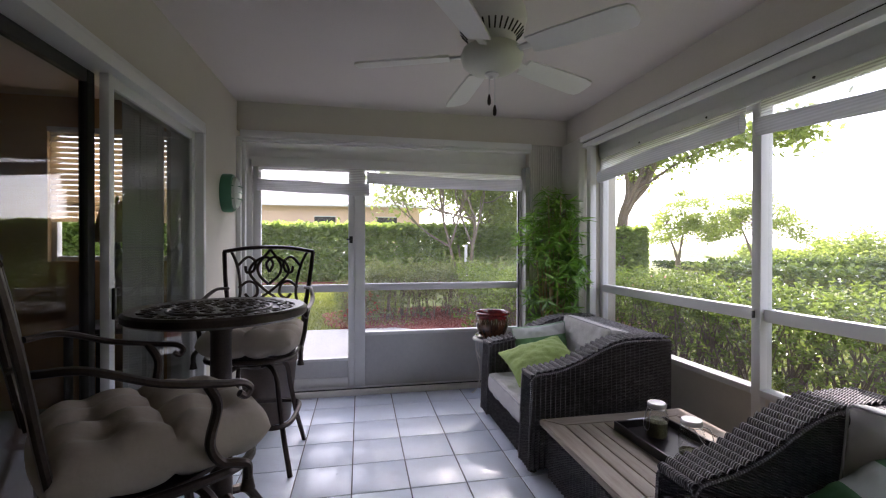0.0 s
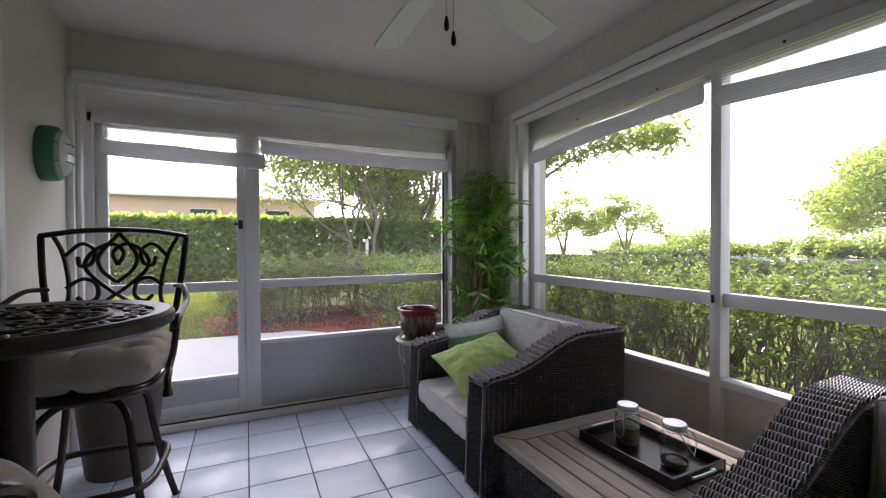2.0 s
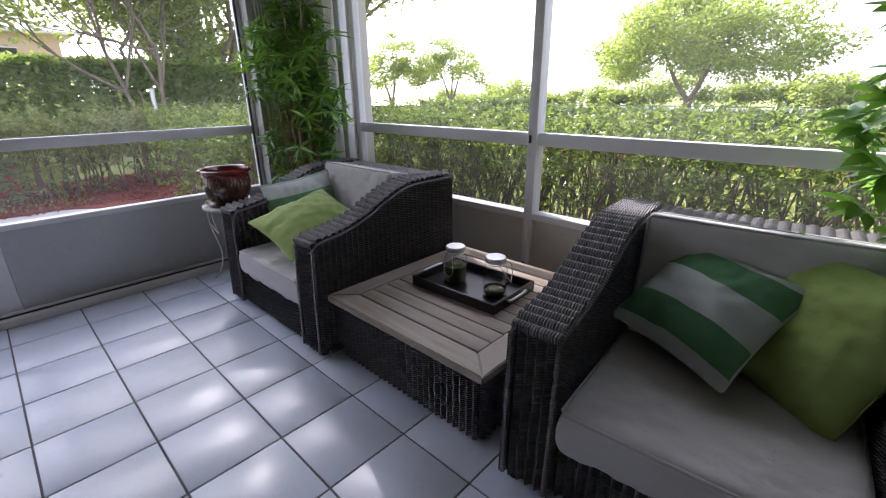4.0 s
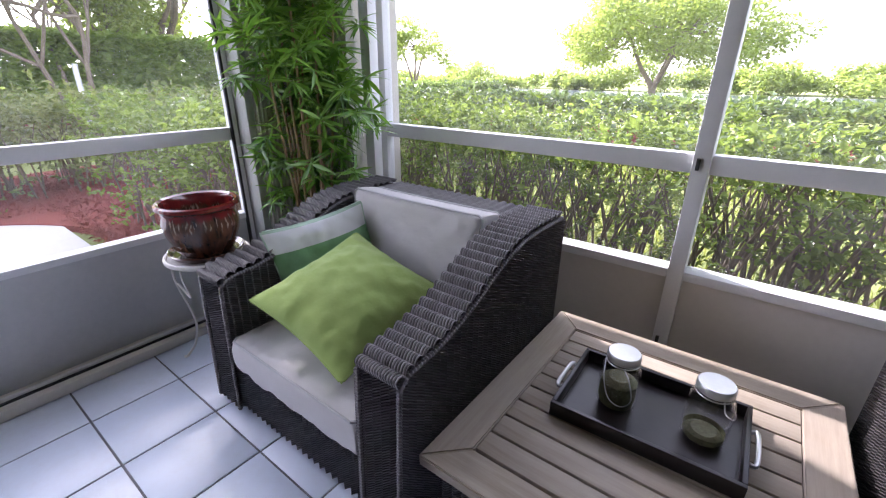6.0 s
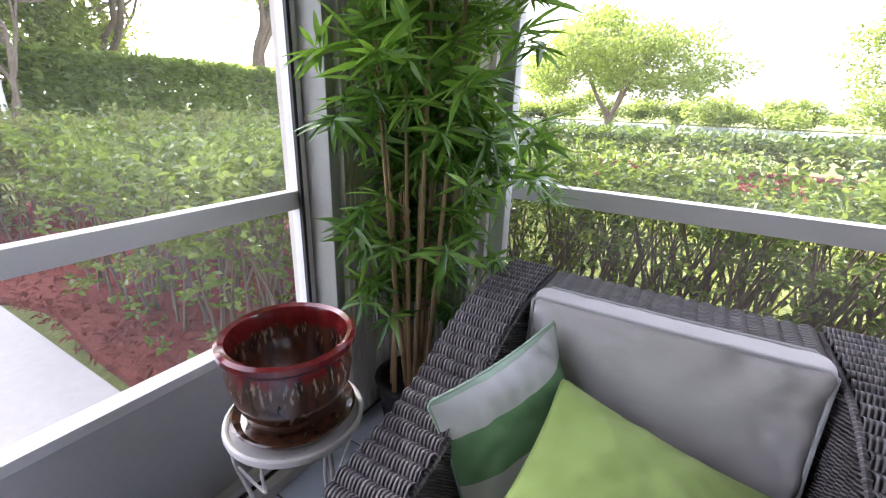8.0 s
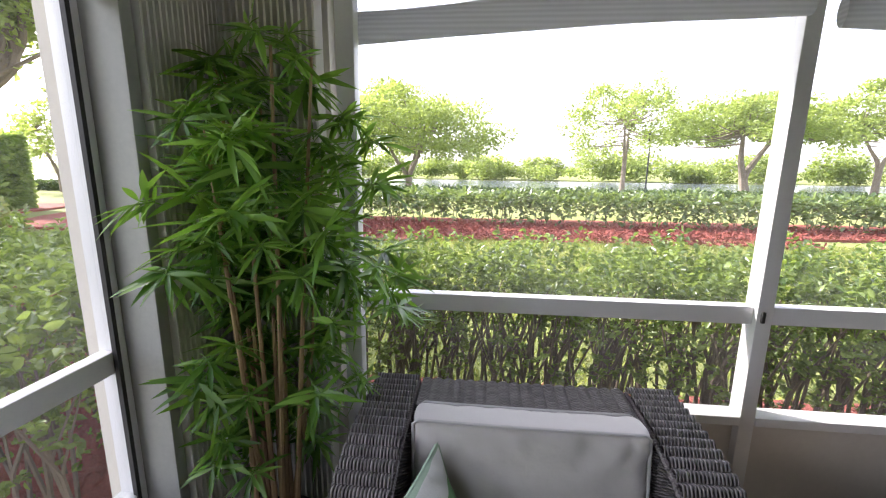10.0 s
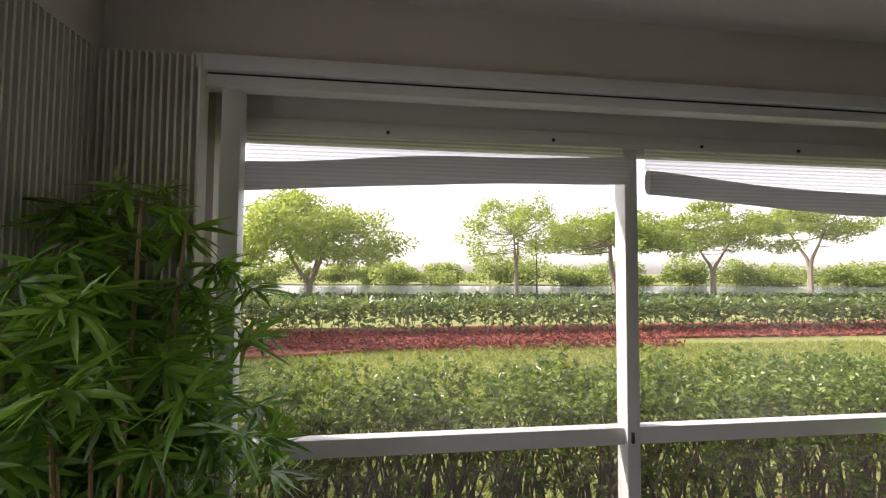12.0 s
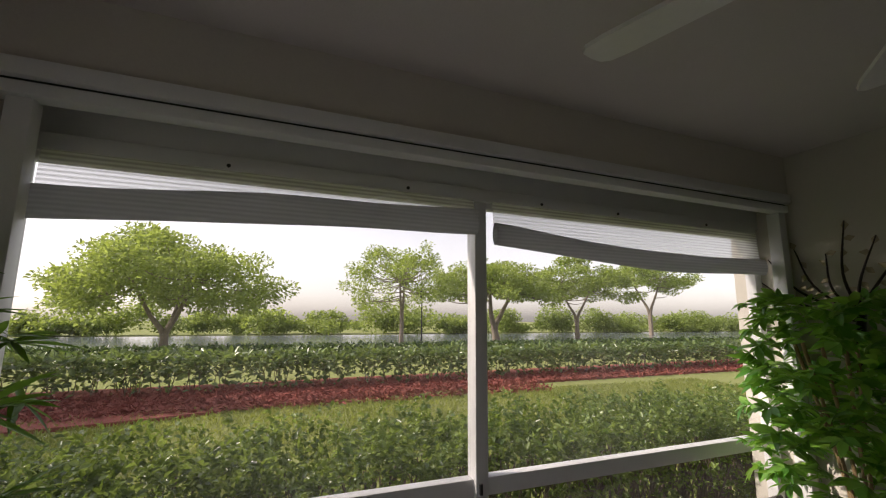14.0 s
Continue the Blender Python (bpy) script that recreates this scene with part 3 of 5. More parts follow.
frame2 = tagged(thing("trim_2", "white shutter track frame over the long window", "trim"), kind="structure")
frame_part("track_head", [(XR - 0.03, XR + 0.04, WY0 - 0.06, 3.16, 2.165, 2.215), (XR - 0.012, XR + 0.05, WY0 - 0.06, 3.16, 2.12, 2.157)], frame2)
frame_part("track_groove", [(XR - 0.004, XR + 0.03, WY0 - 0.05, 3.15, 2.157, 2.165)], frame2, "", DARK, 0)
frame_part("head_panel", [(SX - 0.035, SX + 0.03, WY0 - 0.055, WY1 + 0.055, 2.052, 2.2), (SX - 0.055, SX - 0.036, WY0, WY1, 2.02, 2.075)], frame2)
frame_part("floor_track", [(XR - 0.02, SX + 0.06, WY0, WY1, 0.0, 0.04)], frame2)
for y in (2.56, 1.94, 1.33, 0.9, 0.3):
    part("screw", turned([(0.0, 0.0), (0.007, 0.001), (0.006, 0.005), (0.0, 0.006)], 8), DARK, frame2).matrix_basis = pose(SX - 0.055, y, 2.04, 0, -90, 0)


# ---- accordion shutters folded into the corner ----
def shutter(a, b, z0, z1, face):
    """Folded vertical blades from a to b (x, y); face: way to the room."""
    a, b, face = Vector(a), Vector(b), Vector(face)
    top = thing("accordion_shutter", "folded beige metal accordion storm shutter in the corner", "storm shutter")
    n = max(4, round((b - a).length / 0.021))
    for k in range(n):
        p, q = a + (b - a) * (k / n), a + (b - a) * ((k + 1) / n)
        m = (p + q) / 2
        pts = [p - face * 0.035, p - face * 0.022, m + face * 0.015 - (q - p) * 0.3, m + face * 0.015 + (q - p) * 0.02, q - face * 0.022 - (q - p) * 0.24, q - face * 0.035 - (q - p) * 0.24]
        bm = bmesh.new()
        lo, hi = [bm.verts.new((*p2, z0)) for p2 in pts], [bm.verts.new((*p2, z1)) for p2 in pts]
        for i in range(len(pts)):
            j = (i + 1) % len(pts)
            bm.faces.new((lo[i], lo[j], hi[j], hi[i]))
        bm.faces.new(lo[::-1])
        bm.faces.new(hi)
        bmesh.ops.recalc_face_normals(bm, faces=bm.faces)
        part("blade", bm, SHUT, top)
    return top


shutter((1.575, 3.445), (1.897, 3.445), 0.05, 2.204, (0, -1))
shutter((1.905, 3.44), (1.905, 3.118), 0.05, 2.204, (-1, 0))


# ---- rolled shades ----
def shade(label, a, b, z_top, z_a, z_b, sag, r, inward):
    """A translucent sheet that hangs from z_top down to a loose roll; a and b are its ends (x, y)."""
    a, b, inward = Vector((*a, 0)), Vector((*b, 0)), Vector((*inward, 0))
    top = thing("roll_up_shade", label, "window shade", group="rolled shades")
    n = 28
    line = []
    for k in range(n + 1):
        t = k / n
        p = a + (b - a) * t
        z = z_a + (z_b - z_a) * t - sag * math.sin(math.pi * t) ** 1.5 + 0.002 * math.sin(9 * t + 2 * z_a)
        line.append(Vector((p.x, p.y, z)))
    bm = bmesh.new()
    up = [bm.verts.new((p.x, p.y, z_top)) for p in line]
    dn = [bm.verts.new((p.x + inward.x * 0.01, p.y + inward.y * 0.01, p.z)) for p in line]
    for k in range(n):
        bm.faces.new((up[k], up[k + 1], dn[k + 1], dn[k]))
    part("sheet", bm, SHEET, top, "thin white translucent sheet")
    bm = bmesh.new()
    rings = []
    for k, p in enumerate(line):
        wob = 1 + 0.05 * math.sin(k * 0.4 + a.y)
        rings.append([bm.verts.new(p + inward * (r * 0.5 + r * 0.5 * math.cos(w)) + Vector((0, 0, r * wob * math.sin(w)))) for w in (2 * math.pi * i / 14 for i in range(14))])
    for A, B in zip(rings, rings[1:]):
        for i in range(14):
            bm.faces.new((A[i], A[(i + 1) % 14], B[(i + 1) % 14], B[i]))
    bm.faces.new(rings[0])
    bm.faces.new(rings[-1][::-1])
    bmesh.ops.recalc_face_normals(bm, faces=bm.faces)
    part("roll", bm, ROLL, top, "loosely rolled grey fabric")
    return top


shade("grey translucent roll-up shade on the screen door", (-0.79, SY - 0.055), (0.12, SY - 0.055), 1.94, 1.785, 1.76, 0.005, 0.05, (0, -1))
shade("grey translucent roll-up shade sagging over the screen", (0.10, SY - 0.055), (1.51, SY - 0.055), 1.94, 1.865, 1.835, 0.015, 0.05, (0, -1))
shade("grey translucent roll-up shade rolled near the top", (SX - 0.065, 3.04), (SX - 0.065, 1.665), 2.02, 1.86, 1.925, -0.008, 0.05, (-1, 0))
shade("grey translucent roll-up shade sagging at one end", (SX - 0.065, 1.58), (SX - 0.065, WY0 + 0.02), 2.02, 1.885, 1.83, 0.035, 0.044, (-1, 0))


# ---- sliding glass door ----
slide = tagged(thing("door_2", "white aluminium sliding glass door of the house, closed", "sliding door"), kind="structure")
frame_part("frame_head", [(XL - 0.16, XL + 0.025, SL0, SL1, SLH - 0.05, SLH), (XL, XL + 0.012, SL0, SL1 + 0.03, SLH, SLH + 0.03)], slide)
frame_part("frame_side", [(XL - 0.16, XL + 0.025, SL1 - 0.045, SL1, 0.0, SLH - 0.05), (XL, XL + 0.012, SL1, SL1 + 0.03, 0.0, SLH)], slide)
frame_part("frame_side", [(XL - 0.16, XL + 0.025, SL0, SL0 + 0.04, 0.0, SLH - 0.05)], slide)
frame_part("sill_track", [(XL - 0.16, XL + 0.02, SL0 + 0.04, SL1 - 0.045, -0.004, 0.03), (XL - 0.06, XL - 0.05, SL0 + 0.04, SL1 - 0.045, 0.03, 0.045)], slide)


def panel(x, y0, y1, stile, tone):
    frame_part("panel_stile", [(x - 0.018, x + 0.018, y0, y0 + stile, 0.03, SLH - 0.05)], slide, "", tone)
    frame_part("panel_stile", [(x - 0.018, x + 0.018, y1 - 0.045, y1, 0.03, SLH - 0.05)], slide, "", FRAME if tone is FRAME else DARK)
    frame_part("panel_rail", [(x - 0.016, x + 0.016, y0 + stile, y1 - 0.045, 0.03, 0.1)], slide, "", tone)
    frame_part("panel_rail", [(x - 0.016, x + 0.016, y0 + stile, y1 - 0.045, SLH - 0.1, SLH - 0.05)], slide, "", tone)
    pane = part("pane", box(x - 0.003, x + 0.003, y0 + stile, y1 - 0.045, 0.1, SLH - 0.1), PANE, slide, "clear reflecting glass")
    pane.visible_shadow = False


panel(XL - 0.04, 1.70, SL1 - 0.045, 0.04, FRAME)
panel(XL - 0.10, SL0 + 0.04, 1.72, 0.05, DARK)
part("door_pull", boxes((XL - 0.022, XL - 0.008, 1.712, 1.728, 0.97, 1.1), bevel=0.004), DARK, slide)

# ---- room behind the glass ----
INWALL = plain("warm_room_paint", (0.48, 0.31, 0.17), (0.54, 0.36, 0.2), 0.8, bump=0.2)
INFLOOR = plain("dark_room_floor", (0.1, 0.08, 0.06), (0.16, 0.12, 0.09), 0.4, bump=0.1)
IX = -5.2
setting("floor_room", box(IX, XL - 0.2, YN - 1.2, 3.6, -0.14, 0.0), INFLOOR, "dark floor of the room inside", "floor")
setting("ceiling_room", box(IX, XL - 0.2, YN - 1.2, 3.6, H, H + 0.1), CEIL, "ceiling of the room inside", "ceiling")
setting("wall_room_west", box(IX - 0.15, IX, YN - 1.2, 3.75, -0.14, H), INWALL, "warm brown wall of the room inside", "wall")
setting("wall_room_south", box(IX - 0.15, XL - 0.2, YN - 1.35, YN - 1.2, -0.14, H), INWALL, "warm brown wall of the room inside", "wall")
setting("wall_room_east", box(XL - 0.2, XL - 0.1, YN - 1.35, YN - 0.2, -0.14, H), INWALL, "warm brown wall of the room inside", "wall")
WX0, WX1 = -2.35, -1.32
setting("wall_room_north", boxes((IX, WX0, 3.6, 3.75, -0.14, H), (WX1, XL - 0.2, 3.6, 3.75, -0.14, H), (WX0, WX1, 3.6, 3.75, -0.14, 1.15), (WX0, WX1, 3.6, 3.75, 2.2, H)), INWALL, "warm brown wall of the room inside with a window", "wall")
win3 = tagged(thing("window_3", "window of the room inside with half-raised blinds", "window"), kind="structure")
frame_part("window_frame", [(WX0, WX0 + 0.04, 3.64, 3.7, 1.15, 2.2), (WX1 - 0.04, WX1, 3.64, 3.7, 1.15, 2.2), (WX0 + 0.04, WX1 - 0.04, 3.64, 3.7, 1.15, 1.19), (WX0 + 0.04, WX1 - 0.04, 3.64, 3.7, 2.16, 2.2), (WX0 + 0.04, WX1 - 0.04, 3.65, 3.69, 1.62, 1.65)], win3)
blind = thing("venetian_blind", "cream slatted venetian blind lowered halfway in the room window", "window blind")
slat = mesh_of(box(WX0 + 0.02, WX1 - 0.02, -0.02, 0.02, -0.0015, 0.0015), "slat", sheet_material("blind_slat", (0.78, 0.66, 0.48), 0.45), False)
for k in range(17):
    sub("slat", slat, blind, pose(0, 3.6, 2.15 - 0.042 * k, 66, 0, 0))
part("head_rail", box(WX0 + 0.01, WX1 - 0.01, 3.575, 3.625, 2.16, 2.2, 0.004), FRAME, blind)
for x in (WX0 + 0.2, WX1 - 0.2):
    part("cord", rod([(x, 3.6, 2.17), (x, 3.6, 1.46)], 0.0015, 5), FRAME, blind)

curtain = thing("curtain", "sheer pale curtain gathered at the edge of the sliding door", "curtain")
bm = bmesh.new()
cols = [[bm.verts.new((XL - 0.2 - 0.02 + 0.022 * math.sin(k * 1.1 + 0.15 * z), 2.2 + 0.0115 * k, z)) for z in (0.03, 0.6, 1.2, 1.8, 2.2)] for k in range(41)]
for A, B in zip(cols, cols[1:]):
    for i in range(4):
        bm.faces.new((A[i], B[i], B[i + 1], A[i + 1]))
part("drape", bm, sheet_material("sheer_curtain", (0.72, 0.72, 0.7), 0.4), curtain)
part("curtain_rod", rod([(XL - 0.22, 0.2, 2.2), (XL - 0.22, 2.7, 2.2)], 0.012), FRAME, curtain)

lamp_table = thing("side_table", "dark wooden side table inside the room", "side table", (-1.72, 3.3, 0))
part("table_top", box(-0.25, 0.25, -0.22, 0.22, 0.66, 0.7, 0.008), TRAY, lamp_table)
for x in (-0.21, 0.21):
    for y in (-0.18, 0.18):
        part("leg", box(x - 0.02, x + 0.02, y - 0.02, y + 0.02, 0, 0.66, 0.004), TRAY, lamp_table)
lamp = thing("table_lamp", "carved grey table lamp with a tan tapered shade", "table lamp", (-1.72, 3.3, 0.7))
part("lamp_base", turned([(0.0, 0), (0.1, 0), (0.1, 0.03), (0.05, 0.06), (0.04, 0.1), (0.075, 0.2), (0.08, 0.3), (0.055, 0.42), (0.035, 0.48), (0.045, 0.52), (0.02, 0.56), (0.012, 0.66), (0.0, 0.66)]), plain("lamp_stone", (0.06, 0.055, 0.05), (0.16, 0.14, 0.12), 0.6, bump=0.5), lamp)
part("shade", turned([(0.155, 0.6), (0.09, 0.9), (0.087, 0.9), (0.152, 0.6)]), sheet_material("lamp_shade", (0.34, 0.24, 0.15), 0.4), lamp)
part("finial", turned([(0, 0.9), (0.01, 0.905), (0.012, 0.93), (0, 0.95)], 10), IRON, lamp)


# ---- wall light ----
light = thing("wall_light", "oval green bulkhead wall light with ribbed glass", "wall light", (XL, 3.085, 1.657))
GREENM = plain("green_enamel", (0.03, 0.16, 0.09), (0.05, 0.2, 0.12), 0.35, bump=0.05)


def oval(profile, w, h, sides=32):
    """Rounded body on the wall: profile of (size, distance from the wall)."""
    bm = bmesh.new()
    rings = [[bm.verts.new((d, w * s * math.cos(a), h * s * math.sin(a))) for a in (2 * math.pi * k / sides for k in range(sides))] for s, d in profile]
    for A, B in zip(rings, rings[1:]):
        for k in range(sides):
            bm.faces.new((A[k], A[(k + 1) % sides], B[(k + 1) % sides], B[k]))
    bm.faces.new(rings[-1])
    bm.faces.new(rings[0][::-1])
    return bm


part("housing", oval([(0.98, 0.0), (1.0, 0.01), (1.0, 0.05), (0.95, 0.072), (0.85, 0.076)], 0.1, 0.14), GREENM, light)
part("lens", oval([(0.84, 0.07), (0.8, 0.095), (0.6, 0.112), (0.3, 0.12)], 0.1, 0.14), plain("ribbed_lens", (0.55, 0.62, 0.56), (0.68, 0.74, 0.68), 0.15, big=20, fine=60, bump=0.5), light)
for z in (-0.045, 0.0, 0.045):
    part("guard", rod([(0.07, -0.088, z), (0.115, -0.042, z), (0.125, 0, z), (0.115, 0.042, z), (0.07, 0.088, z)], 0.0035, 6), GREENM, light)


# ---- ceiling fan ----
fan = thing("ceiling_fan", "white ceiling fan with five blades and a frosted light bowl", "ceiling fan", (0.62, 1.585, 0))
part("canopy", turned([(0.0, H), (0.085, H), (0.09, H - 0.03), (0.06, H - 0.07), (0.03, H - 0.075), (0.03, 2.3), (0.0, 2.3)]), FAN, fan)
part("motor", turned([(0.03, 2.36), (0.1, 2.352), (0.148, 2.318), (0.155, 2.275), (0.147, 2.238), (0.1, 2.188), (0.08, 2.166), (0.0, 2.16)], 36), FAN, fan, "white motor housing with vents")
vent = mesh_of(box(-0.024, 0.024, -0.0035, 0.0035, -0.002, 0.002, 0.001), "vent", DARK)
for k in range(32):
    sub("vent", vent, fan, pose(0, 0, 0, 0, 0, 11.25 * k) @ pose(0.1245, 0, 2.212, 0, -46.5, 0))
bm = bmesh.new()
outline = [(0.19, -0.05), (0.3, -0.058), (0.56, -0.066), (0.6, -0.06), (0.615, -0.04), (0.618, 0.0), (0.615, 0.04), (0.6, 0.06), (0.56, 0.066), (0.3, 0.058), (0.19, 0.05)]
lo, hi = [bm.verts.new((x, y, -0.004)) for x, y in outline], [bm.verts.new((x, y, 0.004)) for x, y in outline]
bm.faces.new(lo[::-1]), bm.faces.new(hi)
for k in range(len(outline)):
    j = (k + 1) % len(outline)
    bm.faces.new((lo[k], lo[j], hi[j], hi[k]))
blade = mesh_of(bm, "fan_blade", FAN)
iron = mesh_of(boxes((0.09, 0.2, -0.018, 0.018, -0.005, 0.006), (0.19, 0.25, -0.04, 0.04, 0.004, 0.011), bevel=0.004), "blade_arm", FAN)
for k in range(5):
    a = 21 + 72 * k
    m = pose(0, 0, 2.125, 0, 0, a) @ pose(0, 0, 0, -13, 2.5, 0)
    sub("fan_blade", blade, fan, m)
    sub("blade_arm", iron, fan, m)
part("light_bowl", turned([(0.085, 2.16), (0.13, 2.145), (0.14, 2.12), (0.13, 2.085), (0.1, 2.06), (0.05, 2.045), (0.0, 2.042)], 36), BOWL, fan, "frosted glass light bowl")
part("finial", turned([(0.03, 2.045), (0.032, 2.038), (0.012, 2.03), (0.008, 2.02), (0.0, 2.018)], 16), FAN, fan)
for x, z in ((-0.012, 1.9), (0.014, 1.855)):
    chain = part("pull_chain", rod([(x, 0, 2.03), (x, 0, z + 0.05)], 0.0016, 5), CHROME, fan)
    part("pull_knob", turned([(0, 0), (0.008, 0.008), (0.009, 0.025), (0.004, 0.05), (0, 0.052)], 12, (x, 0, z)), IRON, chain, "dark wooden pull knob")


# ---- wicker ----
def resample(pts, step):
    pts = [Vector(p) for p in pts]
    d = [0.0]
    for a, b in zip(pts, pts[1:]):
        d.append(d[-1] + (b - a).length)
    n = max(2, round(d[-1] / step))
    out, i = [], 0
    for k in range(n + 1):
        s = d[-1] * k / n
        while i < len(d) - 2 and d[i + 1] < s:
            i += 1
        t = (s - d[i]) / max(d[i + 1] - d[i], 1e-9)
        out.append(pts[i].lerp(pts[i + 1], min(max(t, 0), 1)))
    return out, d[-1]


def woven(bm, edge_a, edge_b, flip=False, rib=0.03, depth=0.019, rows=0):
    """Wicker between two edges of equal run; the ribs cross from one edge to the other."""
    uv = bm.loops.layers.uv.verify()
    A, la = resample(edge_a, rib / 6)
    B = resample(edge_b, resample(edge_b, 1)[1] / (len(A) - 1))[0]
    while len(B) < len(A):
        B.append(B[-1])
    width = max((a - b).length for a, b in zip(A, B))
    rows = rows or max(1, round(width / 0.05))
    n = len(A)
    grid = []
    for i in range(n):
        t = (A[min(i + 1, n - 1)] - A[max(i - 1, 0)]).normalized()
        nor = t.cross((B[i] - A[i]).normalized() if (B[i] - A[i]).length > 1e-6 else Vector((0, 0, 1)))
        if flip:
            nor = -nor
        lift = depth * abs(math.sin(math.pi * (la * i / (n - 1)) / rib))
        grid.append([bm.verts.new(A[i].lerp(B[i], j / rows) + nor * lift) for j in range(rows + 1)])
    for i in range(n - 1):
        for j in range(rows):
            q = ((i, j), (i + 1, j), (i + 1, j + 1), (i, j + 1))
            f = bm.faces.new([grid[a][b] for a, b in (q if not flip else q[::-1])])
            for loop, (a, b) in zip(f.loops, q if not flip else q[::-1]):
                w = (A[a] - B[a]).length
                loop[uv].uv = (la * a / (n - 1) / rib * 0.036, w * b / rows)
    return bm


ARM_TOP = curve_points([(0.02, 0, 0.525), (0.05, 0, 0.552), (0.18, 0, 0.57), (0.32, 0, 0.613), (0.43, 0, 0.665), (0.54, 0, 0.706), (0.66, 0, 0.722), (0.9, 0, 0.72)], 5)


def banded(bm, pts):
    """A corner wound with strands, swelling and pinching turn by turn."""
    line, run = resample(pts, 0.0055)
    tube(bm, line, [0.006 + 0.003 * (k % 2) for k in range(len(line))], 6)


def wicker_arm(y0, y1):
    bm = bmesh.new()
    e = 0.012
    for y, flip in ((y0, False), (y1, True)):
        up = [(p.x, y, p.z - e) for p in ARM_TOP]
        woven(bm, [(p[0] if k else 0.0, y, 0.02) for k, p in enumerate(up)], up, not flip)
    woven(bm, [(p.x, y0 + e, p.z) for p in ARM_TOP], [(p.x, y1 - e, p.z) for p in ARM_TOP], False, 0.036, 0.016)
    woven(bm, [(0.0, y0 + e, 0.02), (0.0, y1 - e, 0.02)], [(0.02, y0 + e, 0.53), (0.02, y1 - e, 0.53)], False)
    woven(bm, [(0.9, y0 + e, 0.02), (0.9, y1 - e, 0.02)], [(0.9, y0 + e, 0.715), (0.9, y1 - e, 0.715)], True)
    for y in (y0 + e, y1 - e):
        banded(bm, [(0.004, y, 0.02), (0.018, y, 0.4), (0.024, y, 0.52), (0.042, y, 0.54)])
        banded(bm, [(p.x, y, p.z - 0.008) for p in ARM_TOP[4:]])
    return bm


def pillow(w, d, h, p=8.0, q=0.5, pull=0.0, seed=0, creases=0.006, n=60):
    """A stuffed cushion, flat on x and y; pull draws its sides in between the corners."""
    bm = bmesh.new()
    uv = bm.loops.layers.uv.verify()
    for s in (1, -1):
        grid = []
        for i in range(n + 1):
            row = []
            for j in range(n + 1):
                u, v = -math.cos(math.pi * i / n), -math.cos(math.pi * j / n)
                prof = max(0.0, (1 - abs(u) ** p) * (1 - abs(v) ** p)) ** q
                x, y = w / 2 * u * (1 - pull * (1 - v * v)), d / 2 * v * (1 - pull * (1 - u * u))
                c = noise.noise(Vector((x * 9 + seed, y * 9, s * 3.0))) + 0.5 * noise.noise(Vector((x * 25, y * 25 + seed, s)))
                c += 1.5 * v ** 4 * noise.noise(Vector((x * 22 + seed, y * 4, s))) + 1.5 * u ** 4 * noise.noise(Vector((x * 4, y * 22 + seed, s)))
                row.append(bm.verts.new((x, y, s * (h / 2 * prof) + creases * c * min(1, prof * 2))))
            grid.append(row)
        for i in range(n):
            for j in range(n):
                q4 = ((i, j), (i + 1, j), (i + 1, j + 1), (i, j + 1))
                f = bm.faces.new([grid[a][b] for a, b in (q4 if s > 0 else q4[::-1])])
                for loop, (a, b) in zip(f.loops, q4 if s > 0 else q4[::-1]):
                    loop[uv].uv = (a / n, b / n)
    bmesh.ops.remove_doubles(bm, verts=bm.verts, dist=1e-4)
    return bm


def piping(w, d, z, r=0.005, pull=0.0, corner=0.03):
    pts = []
    for u, v in [(t, -1) for t in np.linspace(-0.95, 0.95, 14)] + [(1, t) for t in np.linspace(-0.95, 0.95, 14)] + [(t, 1) for t in np.linspace(0.95, -0.95, 14)] + [(-1, t) for t in np.linspace(0.95, -0.95, 14)]:
        pts.append((w / 2 * u * (1 - pull * (1 - v * v)) * 0.995, d / 2 * v * (1 - pull * (1 - u * u)) * 0.995, z))
    return tube(bmesh.new(), pts, r, 6, 1.0, True)


